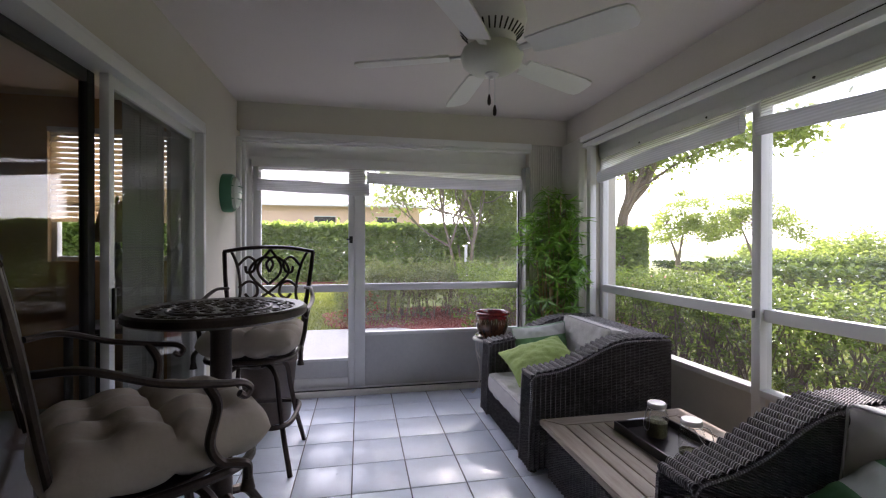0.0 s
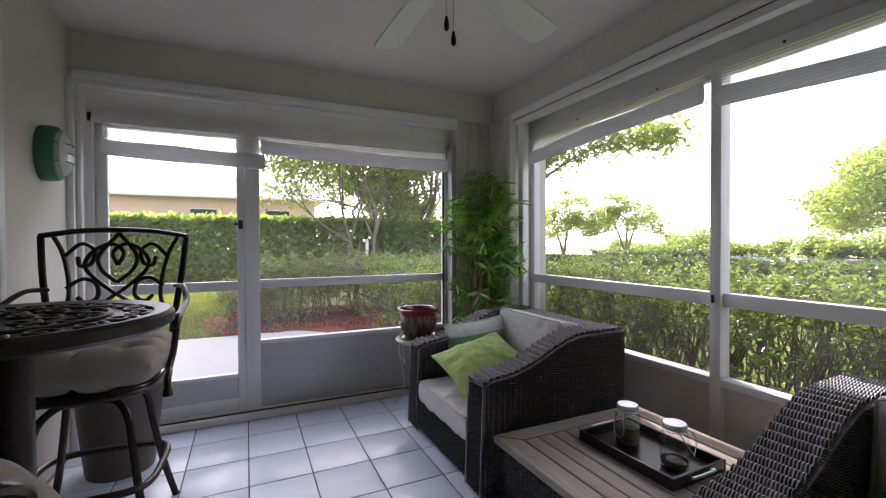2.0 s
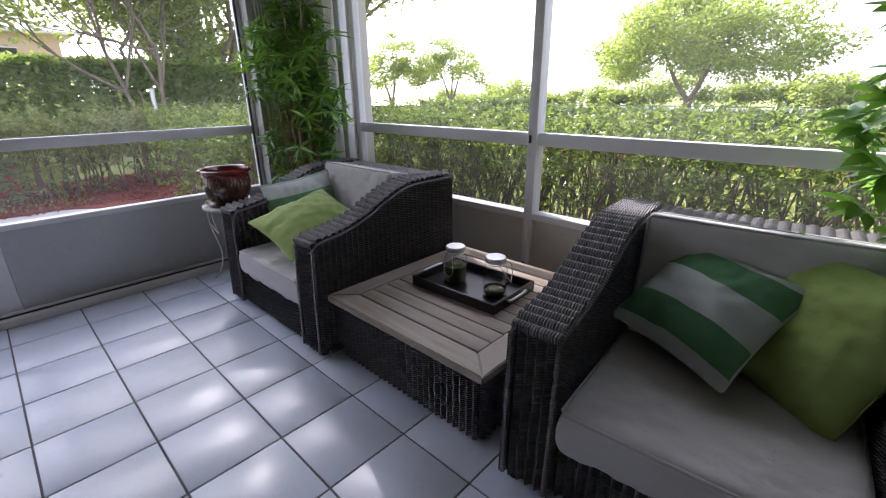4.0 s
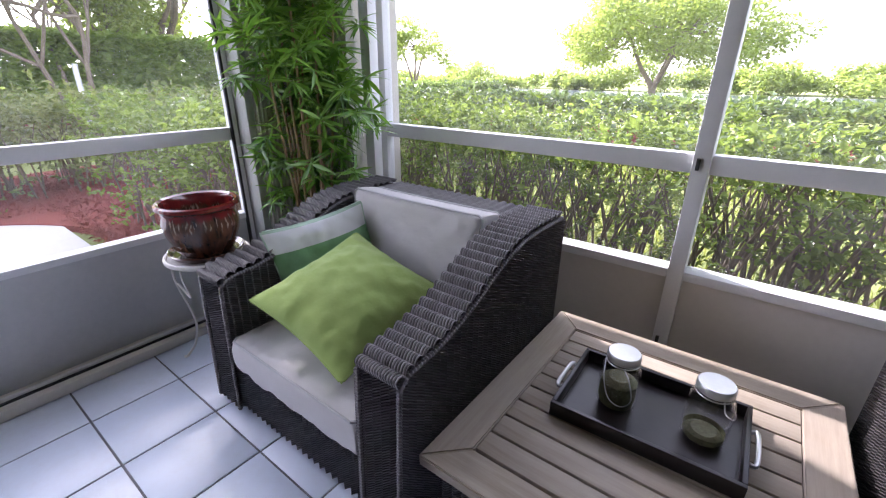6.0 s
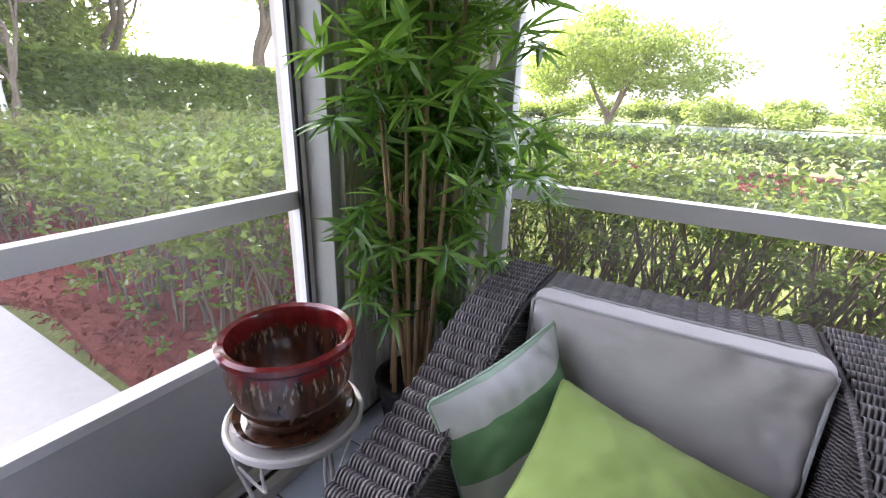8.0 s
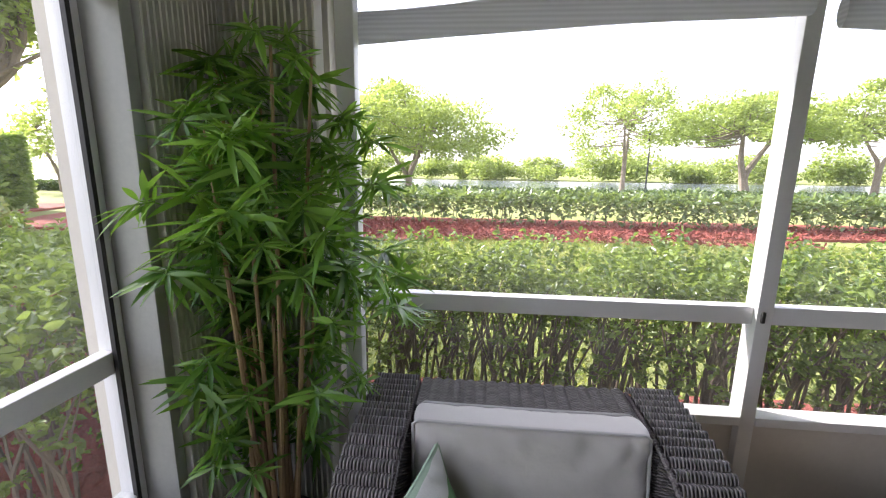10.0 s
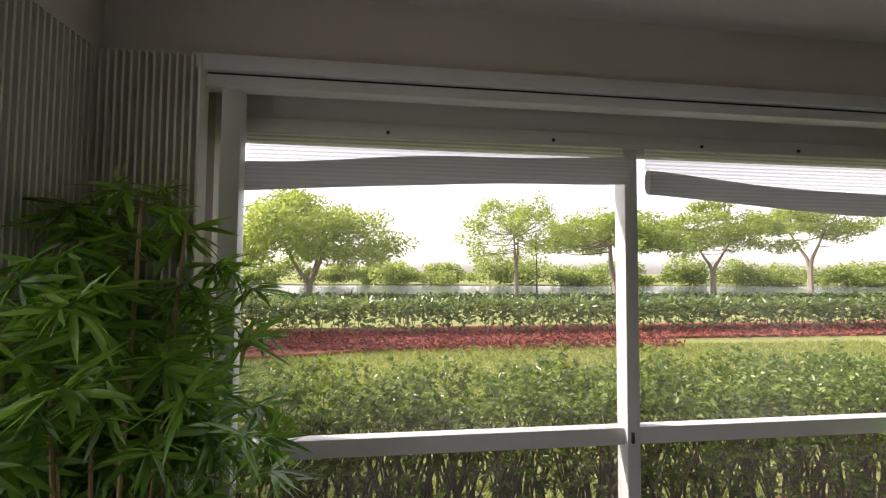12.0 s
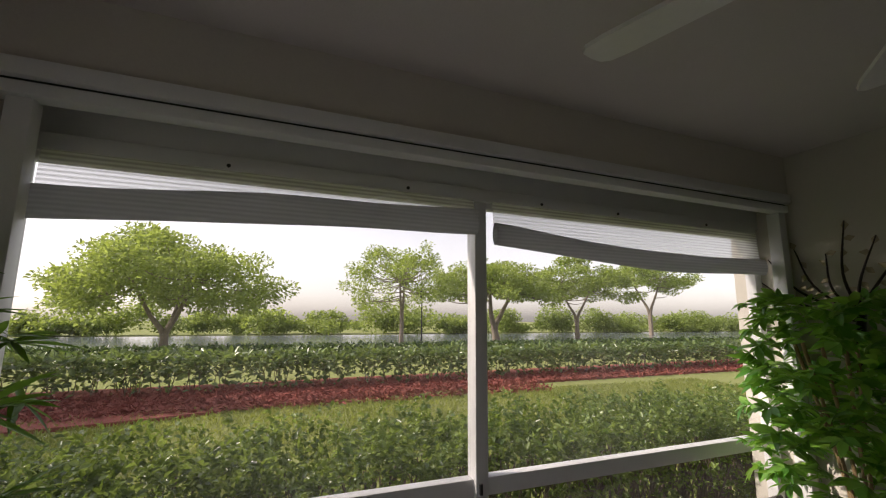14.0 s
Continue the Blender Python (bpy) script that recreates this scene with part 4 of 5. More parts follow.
def armchair(at, width, label, turn=0.0):
    """Deep wicker armchair; x runs from its front to its back."""
    top = thing("armchair", label, "armchair", at, turn, "wicker armchairs")
    a = 0.165
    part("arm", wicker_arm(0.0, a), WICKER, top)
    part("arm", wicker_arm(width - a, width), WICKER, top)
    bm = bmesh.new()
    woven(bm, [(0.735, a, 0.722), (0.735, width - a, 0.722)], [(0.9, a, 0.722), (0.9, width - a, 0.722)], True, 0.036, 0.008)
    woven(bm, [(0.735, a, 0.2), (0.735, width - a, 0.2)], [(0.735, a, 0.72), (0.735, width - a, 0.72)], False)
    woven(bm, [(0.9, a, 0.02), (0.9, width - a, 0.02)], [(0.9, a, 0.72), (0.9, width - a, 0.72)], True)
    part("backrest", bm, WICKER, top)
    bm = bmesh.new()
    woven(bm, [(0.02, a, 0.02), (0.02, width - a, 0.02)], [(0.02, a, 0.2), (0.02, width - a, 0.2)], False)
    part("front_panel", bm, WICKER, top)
    part("seat_deck", box(0.03, 0.74, a, width - a, 0.16, 0.2), DARK, top)
    for x in (0.04, 0.86):
        for y in (0.04, width - 0.04):
            part("foot", turned([(0.0, 0.0), (0.022, 0.0), (0.022, 0.03), (0.0, 0.03)], 12, (x, y, 0)), DARK, top)
    w = width - 2 * a
    seat = part("seat_cushion", pillow(0.7, w - 0.01, 0.15, 22, 0.2, 0.0, at[1], 0.008), GREYC, top, "grey canvas seat cushion")
    seat.matrix_basis = pose(0.36, width / 2, 0.268)
    part("piping", piping(0.695, w - 0.015, 0.06), PIPE, seat)
    lean = pose(0.648, width / 2, 0.532, 0, 99, 0)
    back = part("back_cushion", pillow(0.43, w - 0.02, 0.15, 20, 0.2, 0.012, at[1] + 4, 0.008), GREYC, top, "grey canvas back cushion")
    back.matrix_basis = lean
    part("piping", piping(0.428, w - 0.022, 0.062, 0.005, 0.012), PIPE, back)
    part("piping", piping(0.428, w - 0.022, -0.062, 0.005, 0.012), PIPE, back)
    return top


def throw(name, label, material, m, size=0.45, h=0.15, seed=1):
    top = thing(name, label, "cushion")
    top.matrix_basis = m
    part("cover", pillow(size, size, h, 2.2, 0.62, 0.075, seed, 0.013, 60), material, top)
    part("piping", piping(size, size, 0, 0.004, 0.075), material, top)
    return top


armchair((0.965, 1.983, 0), 0.975, "dark woven wicker armchair with grey cushions beside the low table")
armchair((1.06, 0.045, 0), 0.975, "dark woven wicker armchair with grey cushions near the end wall", 3.5)


def facing(at, x_axis, y_axis):
    """A pose from where the middle lies and the ways of the local x and y."""
    x = Vector(x_axis).normalized()
    z = x.cross(Vector(y_axis)).normalized()
    y = z.cross(x)
    m = Matrix((x, y, z)).transposed().to_4x4()
    m.translation = at
    return m


throw("throw_pillow", "lime green square throw pillow leaning on the armchair", GREEN, facing((1.235, 2.444, 0.512), (0.41, -0.03, 0.106), (-0.043, -0.437, -0.115)), 0.46, 0.16, 3)
green_pillow = bpy.data.objects["throw_pillow"]
part("tag", boxes((0.2, 0.225, 0.228, 0.25, -0.002, 0.002)), PIPE, green_pillow, "small white cloth tag")
throw("throw_pillow", "green and white striped throw pillow against the arm", STRIPE, facing((1.372, 2.72, 0.497), (0.05, -0.3, -0.94), (0.322, -0.14, 0.0)), 0.4, 0.12, 5)
throw("throw_pillow", "green and white striped throw pillow on the armchair seat", STRIPE_DARK, facing((1.515, 0.65, 0.535), (-0.23, 0.11, -0.2), (-0.04, -0.34, 0.02)), 0.39, 0.14, 7)
throw("throw_pillow", "olive green throw pillow behind the striped one", GREEN, facing((1.56, 0.40, 0.525), (0.3, -0.35, 0.75), (0.5, 0.7, 0.1)), 0.44, 0.14, 9)


# ---- low table ----
TX0, TX1, TY0, TY1, TZ = 1.022, 1.915, 1.105, 1.972, 0.312
table = thing("coffee_table", "low square table with weathered wood slats on wicker", "coffee table")
bd, th = 0.1, 0.032


def mitred(pts):
    bm = bmesh.new()
    lo, hi = [bm.verts.new((x, y, TZ - th)) for x, y in pts], [bm.verts.new((x, y, TZ)) for x, y in pts]
    bm.faces.new(lo[::-1]), bm.faces.new(hi)
    for k in range(4):
        bm.faces.new((lo[k], lo[(k + 1) % 4], hi[(k + 1) % 4], hi[k]))
    bmesh.ops.bevel(bm, geom=bm.edges[:], offset=0.004, segments=2, affect="EDGES")
    return bm


part("border", mitred([(TX0, TY0), (TX1, TY0), (TX1 - bd, TY0 + bd), (TX0 + bd, TY0 + bd)]), WOODY, table)
part("border", mitred([(TX0 + bd, TY1 - bd), (TX1 - bd, TY1 - bd), (TX1, TY1), (TX0, TY1)]), WOODY, table)
part("border", mitred([(TX0, TY0 + 0.001), (TX0 + bd - 0.001, TY0 + bd), (TX0 + bd - 0.001, TY1 - bd), (TX0, TY1 - 0.001)]), WOODX, table)
part("border", mitred([(TX1 - bd + 0.001, TY0 + bd), (TX1, TY0 + 0.001), (TX1, TY1 - 0.001), (TX1 - bd + 0.001, TY1 - bd)]), WOODX, table)
ns, gap = 9, 0.007
sw = (TX1 - TX0 - 2 * bd - gap) / ns
slat_me = mesh_of(box(0, sw - gap, TY0 + bd + 0.002, TY1 - bd - 0.002, -th + 0.004, -0.001, 0.003), "slat", WOODX)
for k in range(ns):
    sub("slat", slat_me, table, pose(TX0 + bd + gap + k * sw, 0, TZ))
bm = bmesh.new()
i = 0.045
for p, q in (((TX0 + i, TY1 - i), (TX0 + i, TY0 + i)), ((TX0 + i, TY0 + i), (TX1 - i, TY0 + i)), ((TX1 - i, TY0 + i), (TX1 - i, TY1 - i)), ((TX1 - i, TY1 - i), (TX0 + i, TY1 - i))):
    woven(bm, [(*p, 0.012), (*q, 0.012)], [(*p, TZ - th), (*q, TZ - th)], False)
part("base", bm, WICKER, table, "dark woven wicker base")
part("under_panel", box(TX0 + i + 0.01, TX1 - i - 0.01, TY0 + i + 0.01, TY1 - i - 0.01, 0.15, TZ - th - 0.002), DARK, table)
for x in (TX0 + 0.07, TX1 - 0.07):
    for y in (TY0 + 0.07, TY1 - 0.07):
        part("foot", turned([(0, 0), (0.02, 0), (0.02, 0.02), (0, 0.02)], 10, (x, y, 0)), DARK, table)

tray = thing("serving_tray", "black lacquered rectangular tray with steel handles", "tray", (1.513, 1.548, TZ), 1.5)
tw, td = 0.3, 0.445
part("tray_base", box(-tw / 2, tw / 2, -td / 2, td / 2, 0.0, 0.008), TRAY, tray)
for s in (-1, 1):
    part("side", boxes((s * tw / 2 - 0.006, s * tw / 2 + 0.006, -td / 2 - 0.006, td / 2 + 0.006, 0.0, 0.045), bevel=0.002), TRAY, tray)
    part("side", boxes((-tw / 2 + 0.006, tw / 2 - 0.006, s * td / 2 - 0.006, s * td / 2 + 0.006, 0.0, 0.045), bevel=0.002), TRAY, tray)
    part("handle", rod([(-0.06, s * (td / 2 + 0.006), 0.03), (-0.055, s * (td / 2 + 0.022), 0.034), (0.055, s * (td / 2 + 0.022), 0.034), (0.06, s * (td / 2 + 0.006), 0.03)], 0.006), CHROME, tray, "brushed steel handle")

LIDM = plain("tin_lid", (0.6, 0.6, 0.58), (0.72, 0.72, 0.7), 0.35, 0.7, bump=0.1)
FILL = plain("green_jar_filling", (0.05, 0.06, 0.025), (0.2, 0.19, 0.1), 0.7, big=30, fine=120, bump=0.6)


def jar(at, turn, level):
    top = thing("lantern_jar", "clear glass jar lantern with a tin lid and wire handle", "jar", at, turn, "jars on the tray")
    g = part("glass", turned([(0.0, 0.0), (0.046, 0.0), (0.052, 0.006), (0.054, 0.03), (0.054, 0.11), (0.05, 0.128), (0.04, 0.14), (0.04, 0.155), (0.037, 0.155), (0.037, 0.139), (0.047, 0.126), (0.051, 0.11), (0.051, 0.03), (0.049, 0.008), (0.0, 0.006)], 32), GLASS, top, "clear glass")
    g.visible_shadow = False
    part("lid", turned([(0.0, 0.152), (0.043, 0.152), (0.044, 0.155), (0.044, 0.17), (0.041, 0.174), (0.0, 0.175)], 32), LIDM, top, "dull tin lid")
    part("filling", turned([(0.0, 0.008), (0.045, 0.01), (0.049, 0.03), (0.048, level - 0.01), (0.03, level + 0.004), (0.0, level)], 24), FILL, top, "dark green filling")
    part("wire_handle", rod([(0.044, 0.0, 0.146), (0.075, 0.012, 0.13), (0.09, 0.02, 0.085), (0.075, 0.0, 0.05), (0.06, -0.03, 0.06), (0.03, -0.045, 0.1), (0.0, -0.044, 0.146)], 0.0018, 6), CHROME, top)
    part("wire_ring", tube(bmesh.new(), arc(0, 0, 0.0425, 0, 345, 23, 0.146), 0.0018, 5, 1, True), CHROME, top)


jar((1.5, 1.637, TZ + 0.009), 200, 0.09)
jar((1.51, 1.42, TZ + 0.009), -30, 0.025)


# ---- plant stand and pot ----
WHITEM = plain("white_wrought_iron", (0.62, 0.6, 0.56), (0.74, 0.72, 0.68), 0.5, bump=0.3)
SP = (1.135, 3.2)
stand = thing("plant_stand", "white wrought iron plant stand beside the armchair", "plant stand", (*SP, 0))
part("top_ring", tube(bmesh.new(), arc(0, 0, 0.155, 0, 350, 35, 0.498), 0.008, 8, 1.4, True), WHITEM, stand)
part("top_ring", tube(bmesh.new(), arc(0, 0, 0.125, 0, 350, 35, 0.478), 0.005, 6, 1, True), WHITEM, stand)
part("plate", turned([(0.0, 0.493), (0.15, 0.493), (0.15, 0.5), (0.0, 0.5)], 32), WHITEM, stand)
for k in range(3):
    a = radians(138 + 120 * k)
    c, s = math.cos(a), math.sin(a)
    part("leg", rod([(0.14 * c, 0.14 * s, 0.495), (0.15 * c, 0.15 * s, 0.39), (0.11 * c, 0.11 * s, 0.2), (0.13 * c, 0.13 * s, 0.08), (0.175 * c, 0.175 * s, 0.012), (0.19 * c, 0.19 * s, 0.01)], 0.0055, 7), WHITEM, stand)
    part("brace", rod([(0.145 * c, 0.145 * s, 0.37), (0.1 * math.cos(a + 0.6), 0.1 * math.sin(a + 0.6), 0.33), (0.135 * math.cos(a + 1.0), 0.135 * math.sin(a + 1.0), 0.43), (0.14 * math.cos(a + 1.05), 0.14 * math.sin(a + 1.05), 0.485)], 0.004, 6), WHITEM, stand)
pot = thing("flower_pot", "glossy dark red glazed flower pot, empty, on the white stand", "flower pot", (*SP, 0.506))
pot.scale = (1.1, 1.1, 1.08)
part("saucer", turned([(0.0, 0.0), (0.115, 0.0), (0.13, 0.02), (0.125, 0.022), (0.11, 0.008), (0.0, 0.008)], 32), POT, pot)
part("body", turned([(0.0, 0.01), (0.085, 0.01), (0.1, 0.03), (0.122, 0.09), (0.128, 0.13), (0.12, 0.165), (0.125, 0.178), (0.138, 0.188), (0.138, 0.2), (0.13, 0.205), (0.12, 0.2), (0.113, 0.18), (0.118, 0.13), (0.11, 0.08), (0.09, 0.05), (0.0, 0.05)], 40), POT, pot)

dark_pot = thing("planter", "dark brown round planter on the floor behind the stool", "planter", (-0.62, 3.08, 0))
part("body", turned([(0, 0), (0.15, 0), (0.155, 0.02), (0.195, 0.42), (0.205, 0.43), (0.205, 0.465), (0.185, 0.465), (0.18, 0.4), (0.0, 0.4)], 36), plain("brown_planter", (0.05, 0.035, 0.028), (0.09, 0.065, 0.05), 0.5, bump=0.15), dark_pot)
part("soil", turned([(0, 0.42), (0.17, 0.415), (0.17, 0.405), (0, 0.404)], 24), plain("potting_soil", (0.02, 0.014, 0.01), (0.05, 0.035, 0.025), 0.95, fine=30, bump=0.8), dark_pot)


# ---- leafy house plants ----
def spray_mesh(seed, leaves, length, wide, fan=1.2):
    """A spray of long pointed leaves on a thin stalk."""
    g = np.random.default_rng(seed)
    bm = bmesh.new()
    tube(bm, [(0, 0, 0), (0.02, 0, 0.012), (0.05, 0, 0.02)], 0.0016, 4)
    for k in range(leaves):
        a = (k / max(leaves - 1, 1) - 0.5) * 2 * fan + g.normal() * 0.15
        el = g.uniform(-0.5, 0.45)
        L = length * g.uniform(0.65, 1.15)
        d = Vector((math.cos(a) * math.cos(el), math.sin(a) * math.cos(el), math.sin(el)))
        s = d.cross(Vector((g.normal() * 0.35, g.normal() * 0.35, 1))).normalized()
        u = s.cross(d)
        p0 = Vector((0.05, 0, 0.02)) - Vector((0.025, 0, 0.008)) * (k % 3) * 0.6
        rows = []
        for t, w in ((0.0, 0.12), (0.25, 0.85), (0.5, 1.0), (0.78, 0.55), (1.0, 0.0)):
            c = p0 + d * L * t - Vector((0, 0, 1)) * L * 0.16 * t * t
            if w:
                rows.append((bm.verts.new(c + s * L * wide * w + u * L * wide * 0.3 * w), bm.verts.new(c), bm.verts.new(c - s * L * wide * w + u * L * wide * 0.3 * w)))
            else:
                tip = bm.verts.new(c)
        for A, B in zip(rows, rows[1:]):
            bm.faces.new((A[0], A[1], B[1], B[0]))
            bm.faces.new((A[1], A[2], B[2], B[1]))
        bm.faces.new((rows[-1][0], rows[-1][1], tip))
        bm.faces.new((rows[-1][1], rows[-1][2], tip))
    return bm


bamboo = thing("bamboo_plant", "leafy green bamboo plant with tan canes in the corner", "potted plant", (1.71, 3.255, 0))
part("pot", turned([(0, 0), (0.1, 0), (0.13, 0.22), (0.14, 0.24), (0.12, 0.24), (0.115, 0.2), (0, 0.2)], 28), DARK, bamboo, "dark plastic pot")
sprays = [mesh_of(spray_mesh(20 + k, 13 + k % 4, 0.125, 0.068, 2.1), "leaf_spray", BAMBOO) for k in range(6)]
g = np.random.default_rng(7)
for k in range(15):
    a = 2 * math.pi * k / 15 + g.uniform(-0.3, 0.3)
    r0, r1 = g.uniform(0.02, 0.08), g.uniform(0.04, 0.2)
    hgt = g.uniform(1.1, 1.8)
    ex, ey = r1 * math.cos(a), min(r1 * math.sin(a), 0.1)
    pts = curve_points([(r0 * math.cos(a), r0 * math.sin(a), 0.18), (0.6 * ex, 0.6 * ey, 0.5 * hgt), (ex, ey, hgt)], 8)
    part("cane", tube(bmesh.new(), pts, [0.0105 - 0.0065 * i / (len(pts) - 1) for i in range(len(pts))], 7), CANE, bamboo)
    for j in range(24):
        f = g.uniform(0.16, 1.0) ** 0.55 if j > 2 else 1.0
        p = pts[min(int(f * (len(pts) - 1)), len(pts) - 1)]
        w = g.uniform(0, 360)
        reach = g.uniform(0.05, 0.36) * (1.1 - 0.35 * f) * (0.2 if j < 3 else 1.0)
        q = p + Vector((math.cos(radians(w)) * reach, math.sin(radians(w)) * reach, g.uniform(-0.03, 0.06)))
        q.y = min(q.y, 0.1)
        q.x = max(min(q.x, 0.11), -0.27)
        if (q.x < -0.16 and q.z < 1.15 and math.cos(radians(w)) < -0.3) or (q.x < -0.2 and q.z < 0.9) or (q.y < -0.2 and q.z < 0.75) or (q.z < 1.0 and reach < 0.15):
            continue
        if math.sin(radians(w)) > 0.3 and q.y > 0.02:
            w = -w
        if math.cos(radians(w)) > 0.5 and q.x > 0.05:
            w = 180 - w
        sub("leaf_spray", sprays[g.integers(0, 6)], bamboo, pose(q.x, q.y, q.z, g.uniform(-35, 35), g.uniform(-25, 70), w) @ Matrix.Scale(g.uniform(0.7, 1.15), 4))

ficus = thing("ficus_plant", "bushy dark green leafy plant in the window corner", "potted plant", (1.72, -0.095, 0))
part("pot", turned([(0, 0), (0.07, 0), (0.082, 0.24), (0.088, 0.26), (0.078, 0.26), (0.075, 0.22), (0, 0.22)], 28), DARK, ficus, "dark round pot")
bm = bmesh.new()
for k in range(5):
    a = k * 1.3
    tube(bm, curve_points([(0.02 * math.cos(a), 0.02 * math.sin(a), 0.2), (0.04 * math.cos(a), 0.05 + 0.04 * math.sin(a), 0.8), (0.12 * math.cos(a), 0.17 + 0.1 * math.sin(a), 1.45)]), 0.008, 6)
part("stem", bm, CANE, ficus)
FICUS = leafy("ficus_leaf", (0.06, 0.21, 0.035), (0.32, 0.58, 0.12), 0.42, 0.3)
fsprays = [mesh_of(spray_mesh(50 + k, 9, 0.085, 0.2, 1.7), "leaf_spray", FICUS) for k in range(4)]
for k in range(230):
    z = g.uniform(0.8, 1.64)
    r = 0.29 * math.sqrt(g.uniform(0.1, 1)) * (1.12 - 0.3 * (z - 0.8))
    a = g.uniform(0, 2 * math.pi)
    x, y = 0.02 + 0.8 * r * math.cos(a), max(-0.05, 0.2 + r * math.sin(a))
    sub("leaf_spray", fsprays[g.integers(0, 4)], ficus, pose(x, y, z, g.uniform(-30, 30), g.uniform(-40, 40), math.degrees(a)) @ Matrix.Scale(g.uniform(0.8, 1.25), 4))


# ---- metal tree on the end wall ----
art = thing("wall_art", "dark metal tree wall art with pale metal leaves", "wall art", (1.69, YJ, 1.34))
part("trunk", rod([(0.02, 0.02, 0.0), (0.0, 0.022, 0.14), (-0.02, 0.024, 0.3)], 0.035, 8, 6, 0.4), IRON, art)
g2 = np.random.default_rng(31)
LEAFM = plain("pale_metal_leaf", (0.3, 0.24, 0.15), (0.5, 0.44, 0.33), 0.4, 0.6, bump=0.1)
bm = bmesh.new()
tube(bm, [(0, 0, 0), (0.02, 0.003, 0.012), (0.045, 0.004, 0.004)], [0.003, 0.016, 0.001], 6, 0.2)
art_leaf = mesh_of(bm, "leaf", LEAFM)
for k in range(9):
    a = radians(25 + 130 * k / 8)
    L = g2.uniform(0.32, 0.48)
    pts = curve_points([(-0.01, 0.02, 0.2 + 0.01 * k), (0.55 * L * math.cos(a) + 0.03, 0.035, 0.22 + 0.45 * L * math.sin(a)), (L * math.cos(a), 0.03, 0.24 + L * math.sin(a) * 0.95)])
    part("branch", tube(bmesh.new(), pts, [0.009 - 0.006 * i / (len(pts) - 1) for i in range(len(pts))], 6), IRON, art)
    for j in range(5):
        p = pts[int((0.4 + 0.15 * j) * (len(pts) - 1))]
        sub("leaf", art_leaf, art, pose(p.x, p.y, p.z, 90 + g2.uniform(-20, 20), g2.uniform(-180, 180), 0))


# ---- bar table ----
BT = (-0.545, 1.735)
bar = thing("bar_table", "tall round dark cast metal bar table with a scrollwork top", "bar table", (*BT, 0))
R, Z = 0.352, 1.01
part("table_top", turned([(0.0, Z - 0.022), (R - 0.03, Z - 0.022), (R - 0.012, Z - 0.04), (R, Z - 0.03), (R, Z - 0.006), (R - 0.012, Z + 0.003), (R - 0.05, Z - 0.002), (R - 0.055, Z - 0.01), (0.0, Z - 0.01)], 64), IRON, bar)
part("rim", tube(bmesh.new(), arc(0, 0, 0.2, 0, 352, 45, Z - 0.004), 0.008, 6, 0.7, True), IRON, bar)


def scroll(r, turns=1.15, n=18, grow_by=0.25):
    pts = []
    for k in range(n + 1):
        t = k / n
        a = t * turns * 2 * math.pi
        q = r * (grow_by + (1 - grow_by) * t)
        pts.append((q * math.cos(a), q * math.sin(a), 0))
    return pts


scroll_me = mesh_of(tube(bmesh.new(), scroll(0.042), 0.0065, 6, 0.7), "scroll", IRON)
for ring, count, rr, sc in ((0, 18, 0.262, 1.0), (1, 11, 0.15, 1.0), (2, 5, 0.065, 0.9)):
    for k in range(count):
        a = 360 * k / count + 9 * ring
        m = pose(rr * math.cos(radians(a)), rr * math.sin(radians(a)), Z - 0.005, 0, 0, a + 60) @ Matrix.Scale(sc, 4)
        sub("scroll", scroll_me, bar, m @ (pose(0, 0, 0, 180, 0, 0) if k % 2 else Matrix()))
part("column", turned([(0.0, 0.1), (0.05, 0.1), (0.045, 0.14), (0.042, 0.9), (0.06, 0.94), (0.14, 0.976), (0.0, 0.976)], 24), IRON, bar)
for k in range(4):
    a = radians(45 + 90 * k)
    c, s = math.cos(a), math.sin(a)
    part("foot", rod([(0.04 * c, 0.04 * s, 0.2), (0.12 * c, 0.12 * s, 0.17), (0.2 * c, 0.2 * s, 0.05), (0.26 * c, 0.26 * s, 0.012)], 0.02, 8), IRON, bar)


